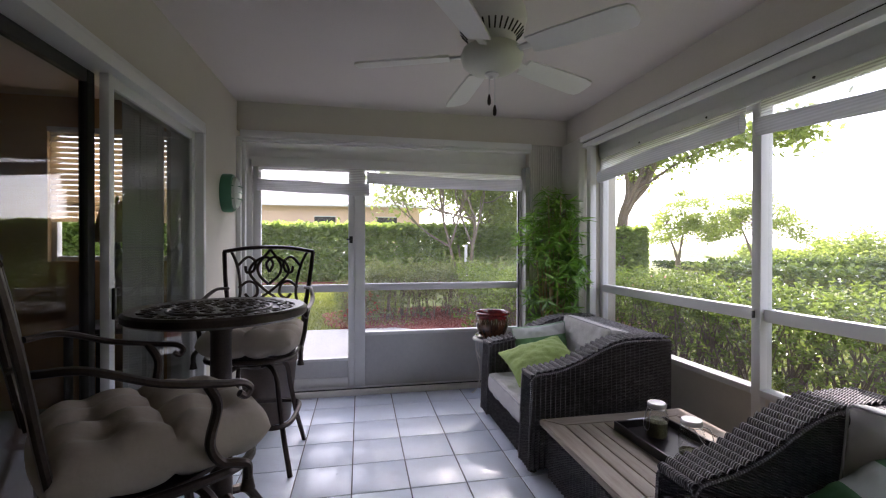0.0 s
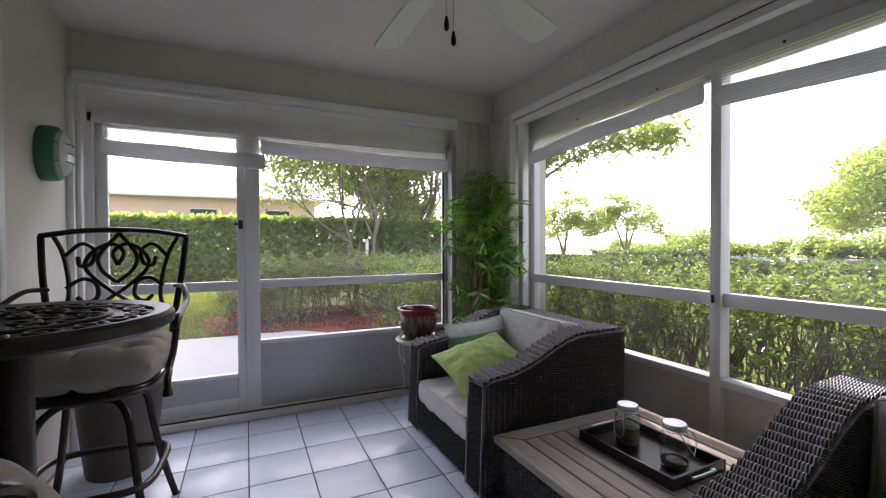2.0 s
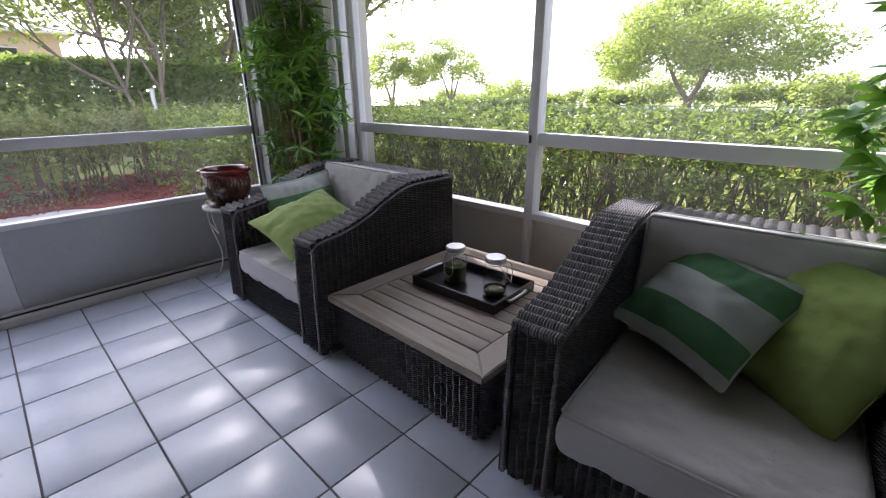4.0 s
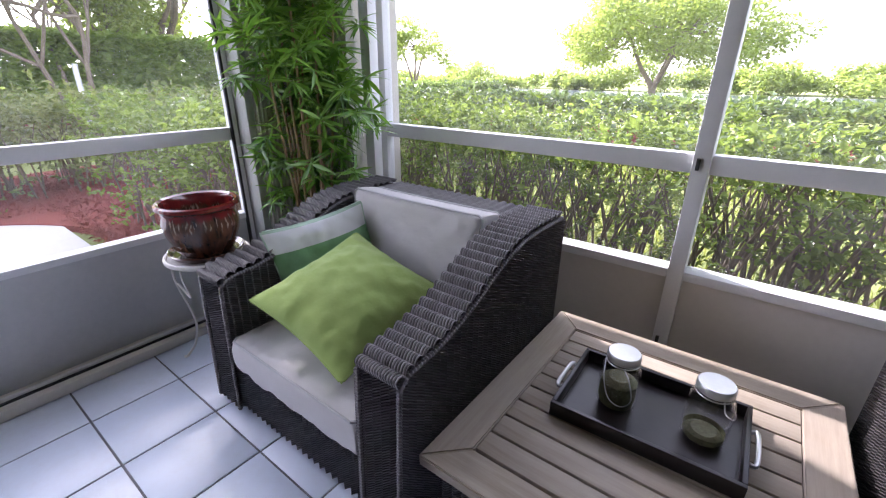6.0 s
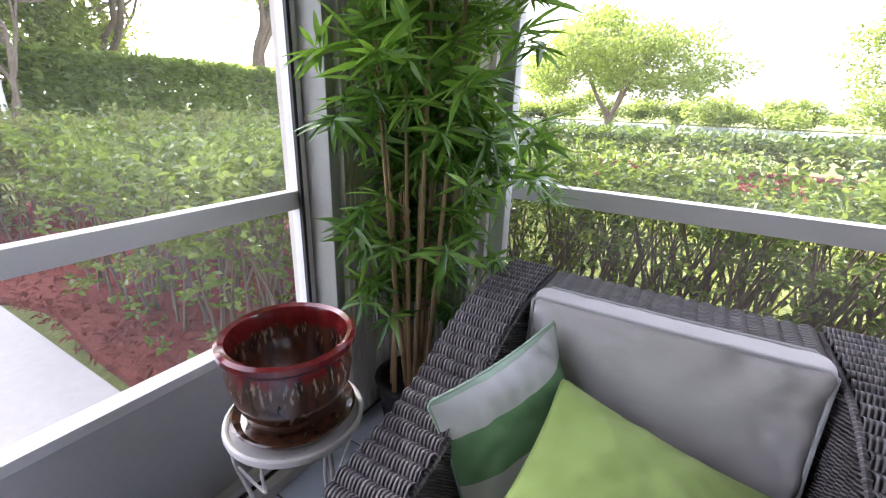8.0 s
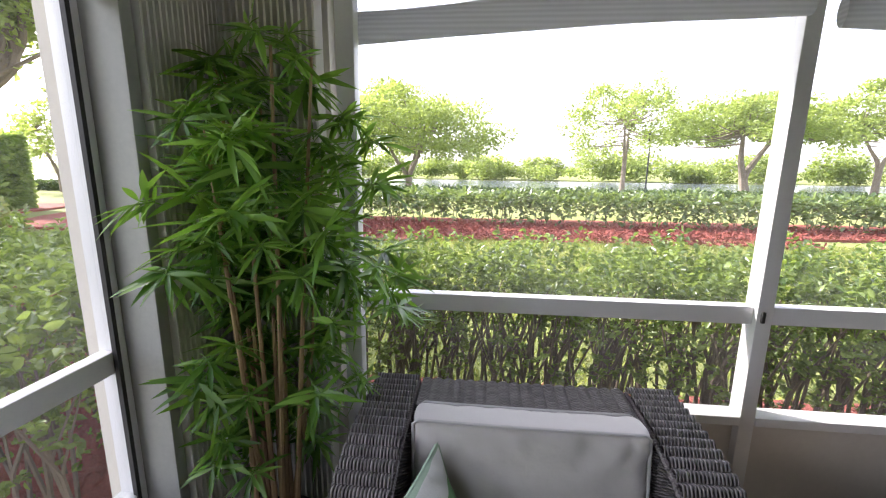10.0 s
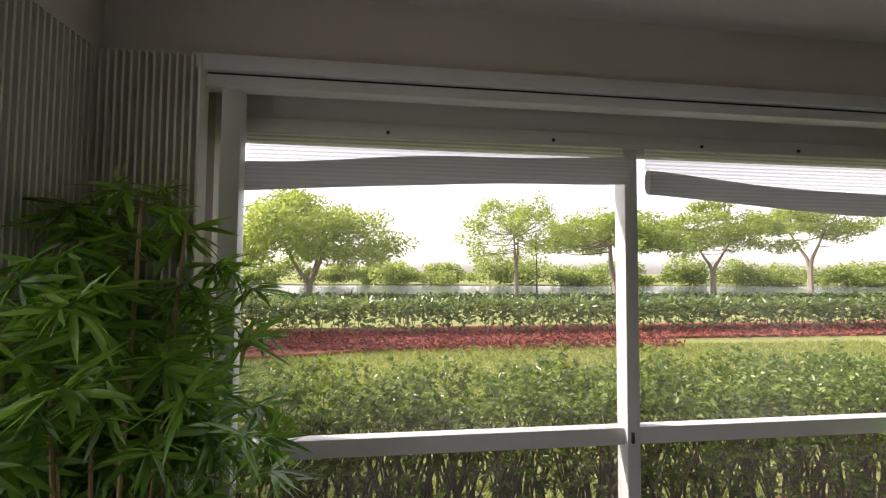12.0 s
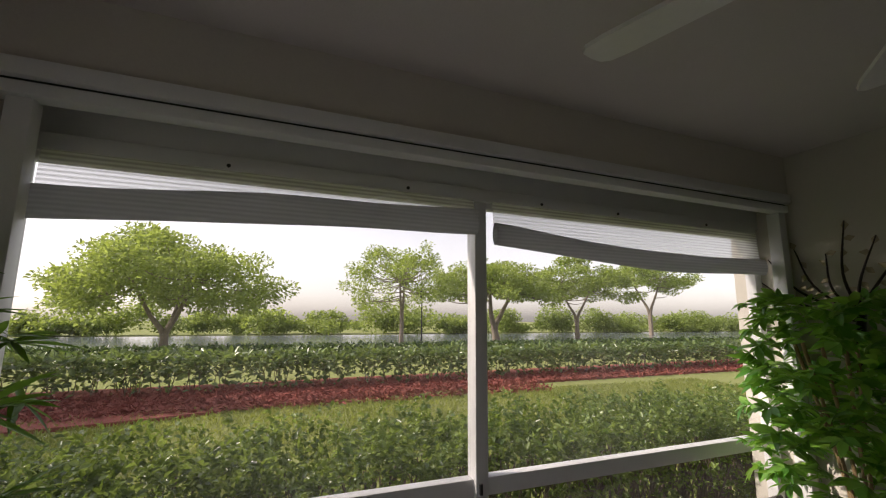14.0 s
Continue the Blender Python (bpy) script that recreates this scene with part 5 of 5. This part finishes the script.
# ---- swivel bar stools ----
def tufted(size, h, seed):
    """A thick tufted seat pad with puckered buttons."""
    bm = bmesh.new()
    n = 44
    tufts = [(x * size * 0.25, y * size * 0.25) for x in (-1, 0, 1) for y in (-1, 0, 1)]
    for s in (1, -1):
        grid = []
        for i in range(n + 1):
            row = []
            for j in range(n + 1):
                u, v = -math.cos(math.pi * i / n), -math.cos(math.pi * j / n)
                k = 1 - 0.1 * (u * v) ** 2
                x, y = size / 2 * u * k, size / 2 * v * k
                prof = max(0.0, (1 - abs(u) ** 4.5) * (1 - abs(v) ** 4.5)) ** 0.5
                dip = sum(math.exp(-((x - a) ** 2 + (y - b) ** 2) / 0.0022) for a, b in tufts)
                lobe = (abs(math.sin(math.pi * x / (size * 0.25))) * abs(math.sin(math.pi * y / (size * 0.25)))) ** 0.35
                rim = max(abs(u), abs(v)) ** 6
                lobe = lobe * (1 - rim) + rim * (0.25 + 0.75 * (abs(math.sin(math.pi * (x if abs(v) > abs(u) else y) / (size * 0.25))) ** 0.4))
                c = noise.noise(Vector((x * 14 + seed, y * 14, s)))
                z = s * h / 2 * prof * (0.74 + 0.26 * lobe) * (1 - 0.35 * min(1, dip)) + 0.007 * c * prof
                row.append(bm.verts.new((x, y, z)))
            grid.append(row)
        for i in range(n):
            for j in range(n):
                q4 = (grid[i][j], grid[i + 1][j], grid[i + 1][j + 1], grid[i][j + 1])
                bm.faces.new(q4 if s > 0 else q4[::-1])
    bmesh.ops.remove_doubles(bm, verts=bm.verts, dist=1e-4)
    return bm


def stool(at, turn, label):
    """Swivel stool that faces along its x."""
    top = thing("bar_stool", label, "bar stool", at, turn, "bar stools")
    cush = part("seat_cushion", tufted(0.54, 0.19, at[1]), TAUPE, top, "tufted taupe seat pad")
    cush.matrix_basis = pose(0.02, 0, 0.74)
    part("seat_frame", tube(bmesh.new(), [(0.02 + 0.24 * math.copysign(abs(math.cos(w)) ** 0.6, math.cos(w)), 0.24 * math.copysign(abs(math.sin(w)) ** 0.6, math.sin(w)), 0.645) for w in (2 * math.pi * k / 40 for k in range(40))], 0.014, 8, 1, True), IRON, top)
    part("seat_plate", turned([(0, 0.62), (0.1, 0.62), (0.22, 0.64), (0.22, 0.652), (0, 0.652)], 24), IRON, top)
    part("swivel", turned([(0, 0.55), (0.05, 0.55), (0.07, 0.57), (0.07, 0.61), (0.0, 0.62)], 20), IRON, top)
    for s in (-1, 1):
        part("back_post", rod([(-0.2, s * 0.215, 0.64), (-0.235, s * 0.235, 0.85), (-0.265, s * 0.262, 1.05), (-0.3, s * 0.28, 1.235)], 0.014, 8, 6, 0.8), IRON, top)
        part("arm", rod([(-0.245, s * 0.24, 1.0), (-0.16, s * 0.285, 1.0), (-0.03, s * 0.315, 0.95), (0.1, s * 0.315, 0.92), (0.155, s * 0.31, 0.91), (0.178, s * 0.308, 0.89), (0.166, s * 0.308, 0.872), (0.15, s * 0.308, 0.882)], 0.0135, 8, 6, 0.75), IRON, top)
        part("arm_support", rod([(0.07, s * 0.313, 0.925), (0.098, s * 0.3, 0.86), (0.085, s * 0.285, 0.76), (0.115, s * 0.275, 0.7), (0.155, s * 0.28, 0.685), (0.18, s * 0.28, 0.67), (0.182, s * 0.28, 0.63)], 0.013, 8), IRON, top)
        part("support_foot", turned([(0, 0), (0.02, 0.0), (0.017, 0.012), (0.014, 0.03), (0, 0.032)], 12, (0.182, s * 0.28, 0.605)), IRON, top)
    part("top_rail", rod([(-0.3, -0.285, 1.235), (-0.31, -0.15, 1.258), (-0.315, 0, 1.265), (-0.31, 0.15, 1.258), (-0.3, 0.285, 1.235)], 0.016, 8, 6, 0.8), IRON, top)
    part("lower_rail", rod([(-0.236, -0.23, 0.86), (-0.24, 0, 0.85), (-0.236, 0.23, 0.86)], 0.011, 8), IRON, top)

    def on_back(y, z):
        return (-0.235 - (z - 0.85) * 0.185 - 0.02 * (1 - (y / 0.28) ** 2), y, z)

    strokes = [
        [(-0.12, 0.86), (-0.05, 0.93), (0.04, 1.0), (0.12, 1.09), (0.1, 1.16), (0.03, 1.2), (-0.02, 1.16), (0.0, 1.1)],
        [(-0.2, 0.87), (-0.175, 0.95), (-0.18, 1.05), (-0.205, 1.16), (-0.24, 1.235)],
        [(-0.185, 1.0), (-0.13, 1.04), (-0.08, 1.02), (-0.07, 0.96), (-0.11, 0.93), (-0.145, 0.96)],
        [(-0.2, 1.14), (-0.14, 1.2), (-0.09, 1.17), (-0.1, 1.11), (-0.14, 1.1), (-0.15, 1.14)],
        [(-0.16, 0.87), (-0.13, 0.91), (-0.08, 0.9), (-0.06, 0.865)],
        [(0.0, 1.02), (-0.06, 1.08), (-0.07, 1.15), (0.0, 1.25)],
    ]
    for st in strokes:
        for s in (-1, 1):
            part("scrollwork", rod([on_back(s * y, z) for y, z in st], 0.0095, 6, 6), IRON, top)
    for k in range(4):
        a = radians(45 + 90 * k)
        c, s = math.cos(a), math.sin(a)
        part("leg", rod([(0.03 * c, 0.03 * s, 0.56), (0.12 * c, 0.12 * s, 0.58), (0.195 * c, 0.195 * s, 0.53), (0.225 * c, 0.225 * s, 0.4), (0.27 * c, 0.27 * s, 0.2), (0.33 * c, 0.33 * s, 0.0)], 0.0145, 8), IRON, top)
    part("foot_ring", tube(bmesh.new(), [(0.225 * math.copysign(abs(math.cos(w)) ** 0.45, math.cos(w)), 0.225 * math.copysign(abs(math.sin(w)) ** 0.45, math.sin(w)), 0.27) for w in (2 * math.pi * k / 48 for k in range(48))], 0.0145, 8, 1, True), IRON, top)
    return top


stool((-0.56, 2.45, 0), -92, "dark metal swivel bar stool with tufted pad behind the table")
stool((-0.57, 1.13, 0), 35, "dark metal swivel bar stool with taupe pad beside the glass")


# ---- outdoors ----
setting("ground", box(-150, 160, -160, 160, GZ - 0.3, GZ), LAWN, "sunlit green lawn", "lawn")


def patch(name, pts, z, material, label, category, seed=0):
    """A low raised bed or slab with this outline."""
    bm = bmesh.new()
    ring = curve_points([(*p, 0) for p in pts + pts[:1]], 6)[:-1]
    hi = [bm.verts.new((p.x, p.y, GZ + z)) for p in ring]
    lo = [bm.verts.new((p.x, p.y, GZ - 0.02)) for p in ring]
    bm.faces.new(hi)
    for k in range(len(ring)):
        j = (k + 1) % len(ring)
        bm.faces.new((lo[k], lo[j], hi[j], hi[k]))
    bmesh.ops.recalc_face_normals(bm, faces=bm.faces)
    return setting(name, bm, material, label, category, False)


setting("pavement", boxes((-3.2, 1.25, SY + 0.13, 7.0, GZ - 0.1, GZ + 0.05), bevel=0.01), CONC, "pale sunlit concrete walk outside the screen door", "path")
patch("mulch_bed_1", [(1.3, 3.75), (1.32, 5.0), (1.35, 6.1), (0.7, 6.95), (-0.35, 7.2), (-0.6, 8.0), (-0.2, 9.0), (4.5, 9.2), (5.0, 6.5), (3.6, 4.6), (3.3, 3.75)], 0.06, MULCH, "red mulch bed with shrubs", "mulch bed")
patch("mulch_bed_2", [(2.2, -1.2), (3.3, -1.2), (3.35, 1.5), (3.3, 3.8), (2.24, 3.8)], 0.05, MULCH, "red mulch under the hedge", "mulch bed")
patch("mulch_bed_3", [(9.3, 14.0), (8.7, 8.0), (8.9, 4.5), (9.6, 2.0), (10.3, -2.0), (10.5, -9.5), (10.3, -25), (10.3, -45), (13.2, -45), (13.0, -10), (12.6, 4.0), (12.4, 14.0)], 0.06, MULCH, "long red mulch strip along the low hedge", "mulch bed")
patch("mulch_bed_4", [(-14, 16.0), (-4, 15.8), (4, 16.0), (13, 16.2), (13, 18.5), (4, 18.5), (-14, 18.5)], 0.06, MULCH, "red mulch under the tall clipped hedge", "mulch bed")


def hedge(label, x0, x1, y0, y1, top, count, leaf, material, seed, stems=40, ragged=0.08, thin_below=0.0, shell=0.5, shoots=0):
    """A hedge of many leaves on upright twigs, fuller towards its top and faces."""
    g = np.random.default_rng(seed)
    ob = thing("hedge", label, "hedge", (0, 0, 0))
    n = count
    u = g.uniform(0, 1, (n, 3))
    k = g.uniform(0, 1, n) < shell
    side = g.integers(0, 3, n)
    u[:, 0] = np.where(k & (side == 0), np.round(u[:, 0]), u[:, 0])
    u[:, 1] = np.where(k & (side == 1) & (abs(x1 - x0) > abs(y1 - y0)), np.round(u[:, 1]), u[:, 1])
    u[:, 2] = np.where(k & (side == 2), 1 - 0.12 * u[:, 2], u[:, 2])
    p = np.stack([x0 + (x1 - x0) * u[:, 0], y0 + (y1 - y0) * u[:, 1], GZ + 0.03 + (top - GZ) * u[:, 2]], 1)
    bumps = 0.6 * np.sin(p[:, 0] * 5.1 + seed) * np.cos(p[:, 1] * 4.3) + 0.6 * np.sin(p[:, 1] * 9.7 + p[:, 0] * 7.9)
    p[:, 2] += ragged * bumps * u[:, 2]
    out = np.stack([(u[:, 0] - 0.5) * 1.2, (u[:, 1] - 0.5) * 0.5, (u[:, 2] - 0.5) * 0.9], 1)
    if thin_below:
        keep = g.uniform(0, 1, n) < np.clip((u[:, 2] / thin_below) ** 1.7, 0.14, 1)
        p, out = p[keep], out[keep]
    p += g.normal(size=p.shape) * ragged * 0.5
    if shoots:
        m = len(p) // shoots
        way = out[:m] * 1.3 + g.normal(size=(m, 3)) * 0.45 + np.array([0, 0, 0.55])
        way /= np.linalg.norm(way, axis=1, keepdims=True)
        step = np.tile(np.linspace(0, 1, shoots), (m, 1))[:, :, None]
        reach = leaf * g.uniform(1.6, 3.2, (m, 1, 1))
        p = (p[:m, None, :] + way[:, None, :] * reach * step).reshape(-1, 3)
        out = np.repeat(way * 0.45, shoots, 0)
    leaf_cloud("foliage", p, leaf, material, ob, seed + 1, 0.1, 0.62, out)
    bm = bmesh.new()
    for i in range(stems):
        x, y = g.uniform(x0 + 0.1, x1 - 0.1), g.uniform(y0, y1)
        a, hgt = g.uniform(0, 6.28), top - GZ
        mid = (x + 0.08 * math.cos(a), y + 0.08 * math.sin(a), GZ + 0.5 * hgt)
        tube(bm, [(x, y, GZ), mid, (x + 0.2 * math.cos(a + 1), y + 0.2 * math.sin(a + 1), GZ + 0.92 * hgt)], [0.011, 0.008, 0.003], 5, 1, False, False)
        tube(bm, [mid, (mid[0] + 0.15 * math.cos(a + 3), mid[1] + 0.15 * math.sin(a + 3), GZ + 0.85 * hgt)], [0.006, 0.003], 4, 1, False, False)
    part("stems", bm, TWIG, ob)
    return ob


hedge("leafy green hedge close outside the long window", 2.42, 3.1, -1.05, 3.75, 0.9, 98000, 0.033, HEDGE, 101, 300, 0.07, 1.05, 0.4, 9)
hedge("leafy green shrubs outside the far screen", 1.55, 3.2, 3.95, 6.1, 0.87, 42000, 0.042, HEDGE, 111, 150, 0.08, 1.0, 0.4, 9)
hedge("pale variegated shrubs in red mulch", 0.3, 4.6, 7.5, 8.7, 0.78, 24000, 0.06, SHRUB, 121, 140, 0.1, 0.5, 0.5, 8)
hedge("small rose shrub at the end of the bed", -0.35, 0.4, 7.35, 8.1, 0.5, 2200, 0.055, SHRUB, 131, 24, 0.1, 0.5, 0.4)
hedge("tall dense clipped green hedge", -14.0, 12.5, 16.7, 18.2, 2.05, 90000, 0.2, TALLHEDGE, 141, 60, 0.05, 0.0, 0.75)
hedge("low green hedge behind the red mulch strip", 11.3, 12.6, -45.0, 13.0, 0.62, 42000, 0.15, FARHEDGE, 151, 420, 0.08, 0.7, 0.5)
hedge("dark low hedge beside the lake", 20.0, 20.9, -60.0, 26.0, 0.25, 30000, 0.17, DARKHEDGE, 161, 120, 0.05, 0.0, 0.5)
hedge("green hedge running towards the lake", 13.0, 20.0, 12.6, 13.6, 0.75, 9000, 0.15, FARHEDGE, 171, 60, 0.08, 0.5, 0.5)


def chips(ob, x0, x1, y0, y1, count, size, seed):
    """Loose shreds of bark lying on a mulch bed."""
    g = np.random.default_rng(seed)
    p = np.stack([g.uniform(x0, x1, count), g.uniform(y0, y1, count), np.full(count, GZ + 0.065)], 1)
    leaf_cloud("chips", p, size, MULCH, ob, seed, -0.2, 0.35)


chips(bpy.data.objects["mulch_bed_1"], -0.3, 4.4, 6.9, 9.1, 5000, 0.06, 401)
chips(bpy.data.objects["mulch_bed_1"], 1.3, 3.3, 3.8, 6.9, 5000, 0.05, 402)
chips(bpy.data.objects["mulch_bed_2"], 2.22, 3.3, -1.2, 3.8, 4000, 0.05, 403)
chips(bpy.data.objects["mulch_bed_3"], 9.2, 11.6, -4.0, 10.0, 9000, 0.11, 404)
chips(bpy.data.objects["mulch_bed_3"], 10.3, 12.0, -40.0, -4.0, 9000, 0.13, 405)


def grass(name, label, x0, x1, y0, y1, count, size, seed):
    """Upright blades on the lawn."""
    g = np.random.default_rng(seed)
    p = np.stack([g.uniform(x0, x1, count), g.uniform(y0, y1, count), np.full(count, GZ - 0.005)], 1)
    ob = leaf_cloud(name, p, size, GRASS, None, seed, 0.0, 0.16, np.tile(np.array([0.0, 0.0, 2.2]), (count, 1)))
    return tagged(ob, label, "grass", "", "stuff")


GRASS = leafy("grass_blade", (0.12, 0.17, 0.035), (0.34, 0.37, 0.11), 0.4, 0.6)
grass("lawn_grass", "short green lawn grass", 3.35, 9.6, -9.0, 9.0, 52000, 0.085, 501)
grass("lawn_grass", "short green lawn grass", -3.5, 1.0, 7.1, 15.8, 20000, 0.1, 502)

stake = thing("garden_stake", "pale garden stake at the end of the hedge", "stake", (3.2, -1.05, GZ))
part("post", turned([(0, 0), (0.02, 0), (0.02, 0.63), (0.014, 0.66), (0, 0.66)], 10), FRAME, stake)
roses = bpy.data.objects["hedge.003"]
gr = np.random.default_rng(93)
leaf_cloud("blossoms", gr.uniform((-0.3, 7.35, 0.05), (0.35, 7.9, 0.5), (60, 3)), 0.07, leafy("red_petal", (0.4, 0.02, 0.02), (0.55, 0.05, 0.05), 0.3), roses, 94, 0.0, 0.9)

# lake and its far shore
WATER = Nodes("lake_water", 0.12)
WATER.bsdf.inputs["Base Color"].default_value = (0.12, 0.15, 0.16, 1)
WATER.bump(WATER.noise(1.0, 4, 0.6, WATER.coords("Object", (2.5, 0.7, 1))), 0.25, 0.05)
setting("water", boxes((26.5, 42.0, -120, 60, GZ - 0.05, GZ + 0.012)), WATER.m, "bright lake water", "lake")


def bush(at, r, h, count, seed, leaf=0.28):
    g = np.random.default_rng(seed)
    ob = thing("bush", "rounded green bush on the far shore", "bush", at)
    c = g.uniform(-1, 1, (9, 3)) * np.array([r * 0.5, r * 0.8, h * 0.18]) + np.array([0, 0, h * 0.45])
    size = g.uniform(0.3, 0.6, 9)
    k = g.integers(0, 9, count)
    q = g.normal(size=(count, 3))
    q *= 0.55
    q /= np.maximum(1, np.linalg.norm(q, axis=1, keepdims=True))
    p = c[k] + q * size[k][:, None] * np.array([r * 0.9, r * 0.9, h * 0.75])
    p[:, 2] = np.abs(p[:, 2])
    leaf_cloud("foliage", p, leaf, FARLEAF, ob, seed + 1, 0.0, 0.7)
    return ob


g3 = np.random.default_rng(77)
for k in range(44):
    y = 40 - 3.0 * k + g3.uniform(-1.2, 1.2)
    bush((43.0 + g3.uniform(0, 3), y, GZ), g3.uniform(2.0, 3.6), g3.uniform(1.2, 3.6), 1700, 300 + k)

# trees
shade_tree("wide spreading green shade tree on the lawn", (27.5, 7.47, GZ), 5.0, 2.0, 6.4, 11, 25000, 0.2, 0.2, 3, 0.5, 120, 0.0, 1.0, 0.95)
shade_tree("slender green tree beside the lake", (28.7, -5.98, GZ), 3.4, 2.4, 7.2, 12, 8000, 0.17, 0.16, 2, 0.7, 60, 0.0, 2.0, 0.95)
shade_tree("low spreading green tree beside the lake", (31.0, -14.5, GZ), 5.2, 2.6, 6.2, 13, 17000, 0.2, 0.3, 3, 0.4, 85, 0.15, 1.2)
shade_tree("small green tree beside the lake", (31.0, -22.5, GZ), 4.2, 2.7, 6.9, 14, 13000, 0.2, 0.17, 2, 0.45, 70, 0.0, 2.2)
shade_tree("tall thin tree beside the lake", (35.0, -35.5, GZ), 5.0, 4.4, 8.4, 15, 10000, 0.22, 0.2, 2, 0.45, 60, 0.0, 3.0)
shade_tree("small green tree on the lawn", (19.5, 23.0, GZ), 2.3, 1.7, 4.8, 16, 6500, 0.15, 0.12, 2, 0.55, 55, 0.0, 1.0, 0.95)
shade_tree("small green tree on the lawn", (22.5, 20.5, GZ), 2.6, 1.7, 4.9, 17, 6500, 0.15, 0.12, 3, 0.55, 55, 0.0, 0.9, 0.95)
tree("many-stemmed tree in front of the tall hedge", (4.15, 16.35, GZ), 2.8, 18, 20000, 0.17, 0.13, 4, 0.5, 0.18, 0.5, 0.8, 0.95)
tall = tree("many-stemmed tree behind the tall hedge", (7.8, 20.6, GZ), 3.6, 19, 18000, 0.22, 0.26, 3, 0.5, 0.2, 0.5, 0.7, 0.95)
tree("leafy green tree behind the tall hedge", (5.4, 19.4, GZ), 1.7, 23, 9000, 0.17, 0.14, 3, 0.6, 0.14, 0.42, 0.7, 0.95)
# unseen extra crown, added high on the tall tree to dapple the porch's sun
gu = np.random.default_rng(61)
tips = gu.normal(size=(90, 3)) * np.array([1.25, 1.5, 1.6]) + np.array([-1.8, 0.0, 14.0])
bm = bmesh.new()
for k in range(12):
    end = Vector(tips[k * 7].tolist())
    limb = curve_points([(0, 0, 5.2), (end.x * 0.35, end.y * 0.3, 9.5), tuple(end)])
    tube(bm, limb, [0.09 - 0.07 * i / (len(limb) - 1) for i in range(len(limb))], 6)
part("sun_blocking_limbs", bm, BARK, tall)
leaf_cloud("sun_blocking_crown", tips[gu.integers(0, 90, 3600)] + gu.normal(size=(3600, 3)) * 0.55, 0.27, FARLEAF, tall, 62, 0.1, 0.6)
big = tree("large grey-barked tree with a forked trunk", (11.2, 16.9, GZ), 3.0, 20, 5500, 0.24, 0.34, 1, 0.5, 0.25, 0.55, 0.7, 0.9)
limb = curve_points([(0.2, -0.3, 3.4), (1.0, -2.2, 4.6), (1.2, -4.4, 5.1), (0.9, -6.4, 4.9), (0.8, -7.6, 4.7)])
bm = bmesh.new()
tube(bm, limb, [0.06 - 0.05 * i / (len(limb) - 1) for i in range(len(limb))], 6)
part("limb", bm, BARK, big)
gl = np.random.default_rng(88)
at = np.array([tuple(p) for p in limb])[8:]
leaf_cloud("limb_leaves", at[gl.integers(0, len(at), 1500)] + gl.normal(size=(1500, 3)) * np.array([0.35, 0.35, 0.25]), 0.2, FARLEAF, big, 89, 0.2, 0.5)

lamp_post = thing("street_lamp", "thin dark lamp post by the lake", "street lamp", (28.4, -7.3, GZ))
part("pole", turned([(0, 0), (0.09, 0), (0.05, 0.3), (0.04, 3.0), (0, 3.0)], 10), DARK, lamp_post)
part("lantern", turned([(0, 3.0), (0.12, 3.05), (0.16, 3.4), (0.2, 3.42), (0.05, 3.6), (0, 3.62)], 10), DARK, lamp_post)
pipe = thing("vent_pipe", "white upright pipe in front of the tall hedge", "pipe", (4.05, 15.75, GZ))
part("pipe", rod([(0, 0, 0), (0, 0, 1.2), (0.02, 0, 1.5)], 0.06, 10), FRAME, pipe)

# pale neighbouring house
house = thing("house", "pale low house with a broad hipped roof behind the hedge", "house", (-6.5, 37, GZ))
HOUSEW = plain("house_stucco", (0.66, 0.48, 0.37), (0.74, 0.55, 0.43), 0.9, big=0.4, fine=9, bump=0.2)
ROOFM = plain("pale_roof_tile", (0.4, 0.37, 0.35), (0.5, 0.47, 0.45), 0.8, big=0.5, fine=6, bump=0.4, dist=0.05)
part("wall", box(-11, 11, -5, 5, 0, 4.45), HOUSEW, house)
bm = bmesh.new()
v = [bm.verts.new(p) for p in ((-11.8, -5.8, 4.4), (11.8, -5.8, 4.4), (11.8, 5.8, 4.4), (-11.8, 5.8, 4.4), (-6, 0, 6.5), (6, 0, 6.5))]
for f in ((0, 1, 5, 4), (1, 2, 5), (2, 3, 4, 5), (3, 0, 4), (3, 2, 1, 0)):
    bm.faces.new([v[i] for i in f])
part("roof", bm, ROOFM, house, "", False)
part("fascia", boxes((-11.8, 11.8, -5.86, -5.8, 4.3, 4.42)), FRAME, house)
for x in (-7, -2, 4, 8.5):
    w = part("window", boxes((x - 0.75, x + 0.75, -5.03, -4.99, 1.9, 3.6)), DARK, house)
    part("frame", boxes((x - 0.8, x + 0.8, -5.06, -5.03, 3.6, 3.66), (x - 0.8, x + 0.8, -5.06, -5.03, 1.84, 1.9)), FRAME, w)


# ---- floor tiles ----
P, G = 0.305, 0.007


def tile_mesh(w, d):
    return mesh_of(box(0, w - G, 0, d - G, -0.006, 0.0, 0.0018), "tile", TILE)


cache = {}
for i in range(-4, 8):
    for j in range(-12, 2):
        x0, x1 = max(P * i, XL), min(P * (i + 1), SX + 0.0)
        y0, y1 = max(3.2 + P * j, YN), min(3.2 + P * (j + 1), YF + 0.03)
        if x1 - x0 < 0.03 or y1 - y0 < 0.03:
            continue
        key = (round(x1 - x0, 3), round(y1 - y0, 3))
        if key not in cache:
            cache[key] = tile_mesh(*key)
        sub("tile", cache[key], floor, pose(x0 + G / 2, y0 + G / 2, 0))
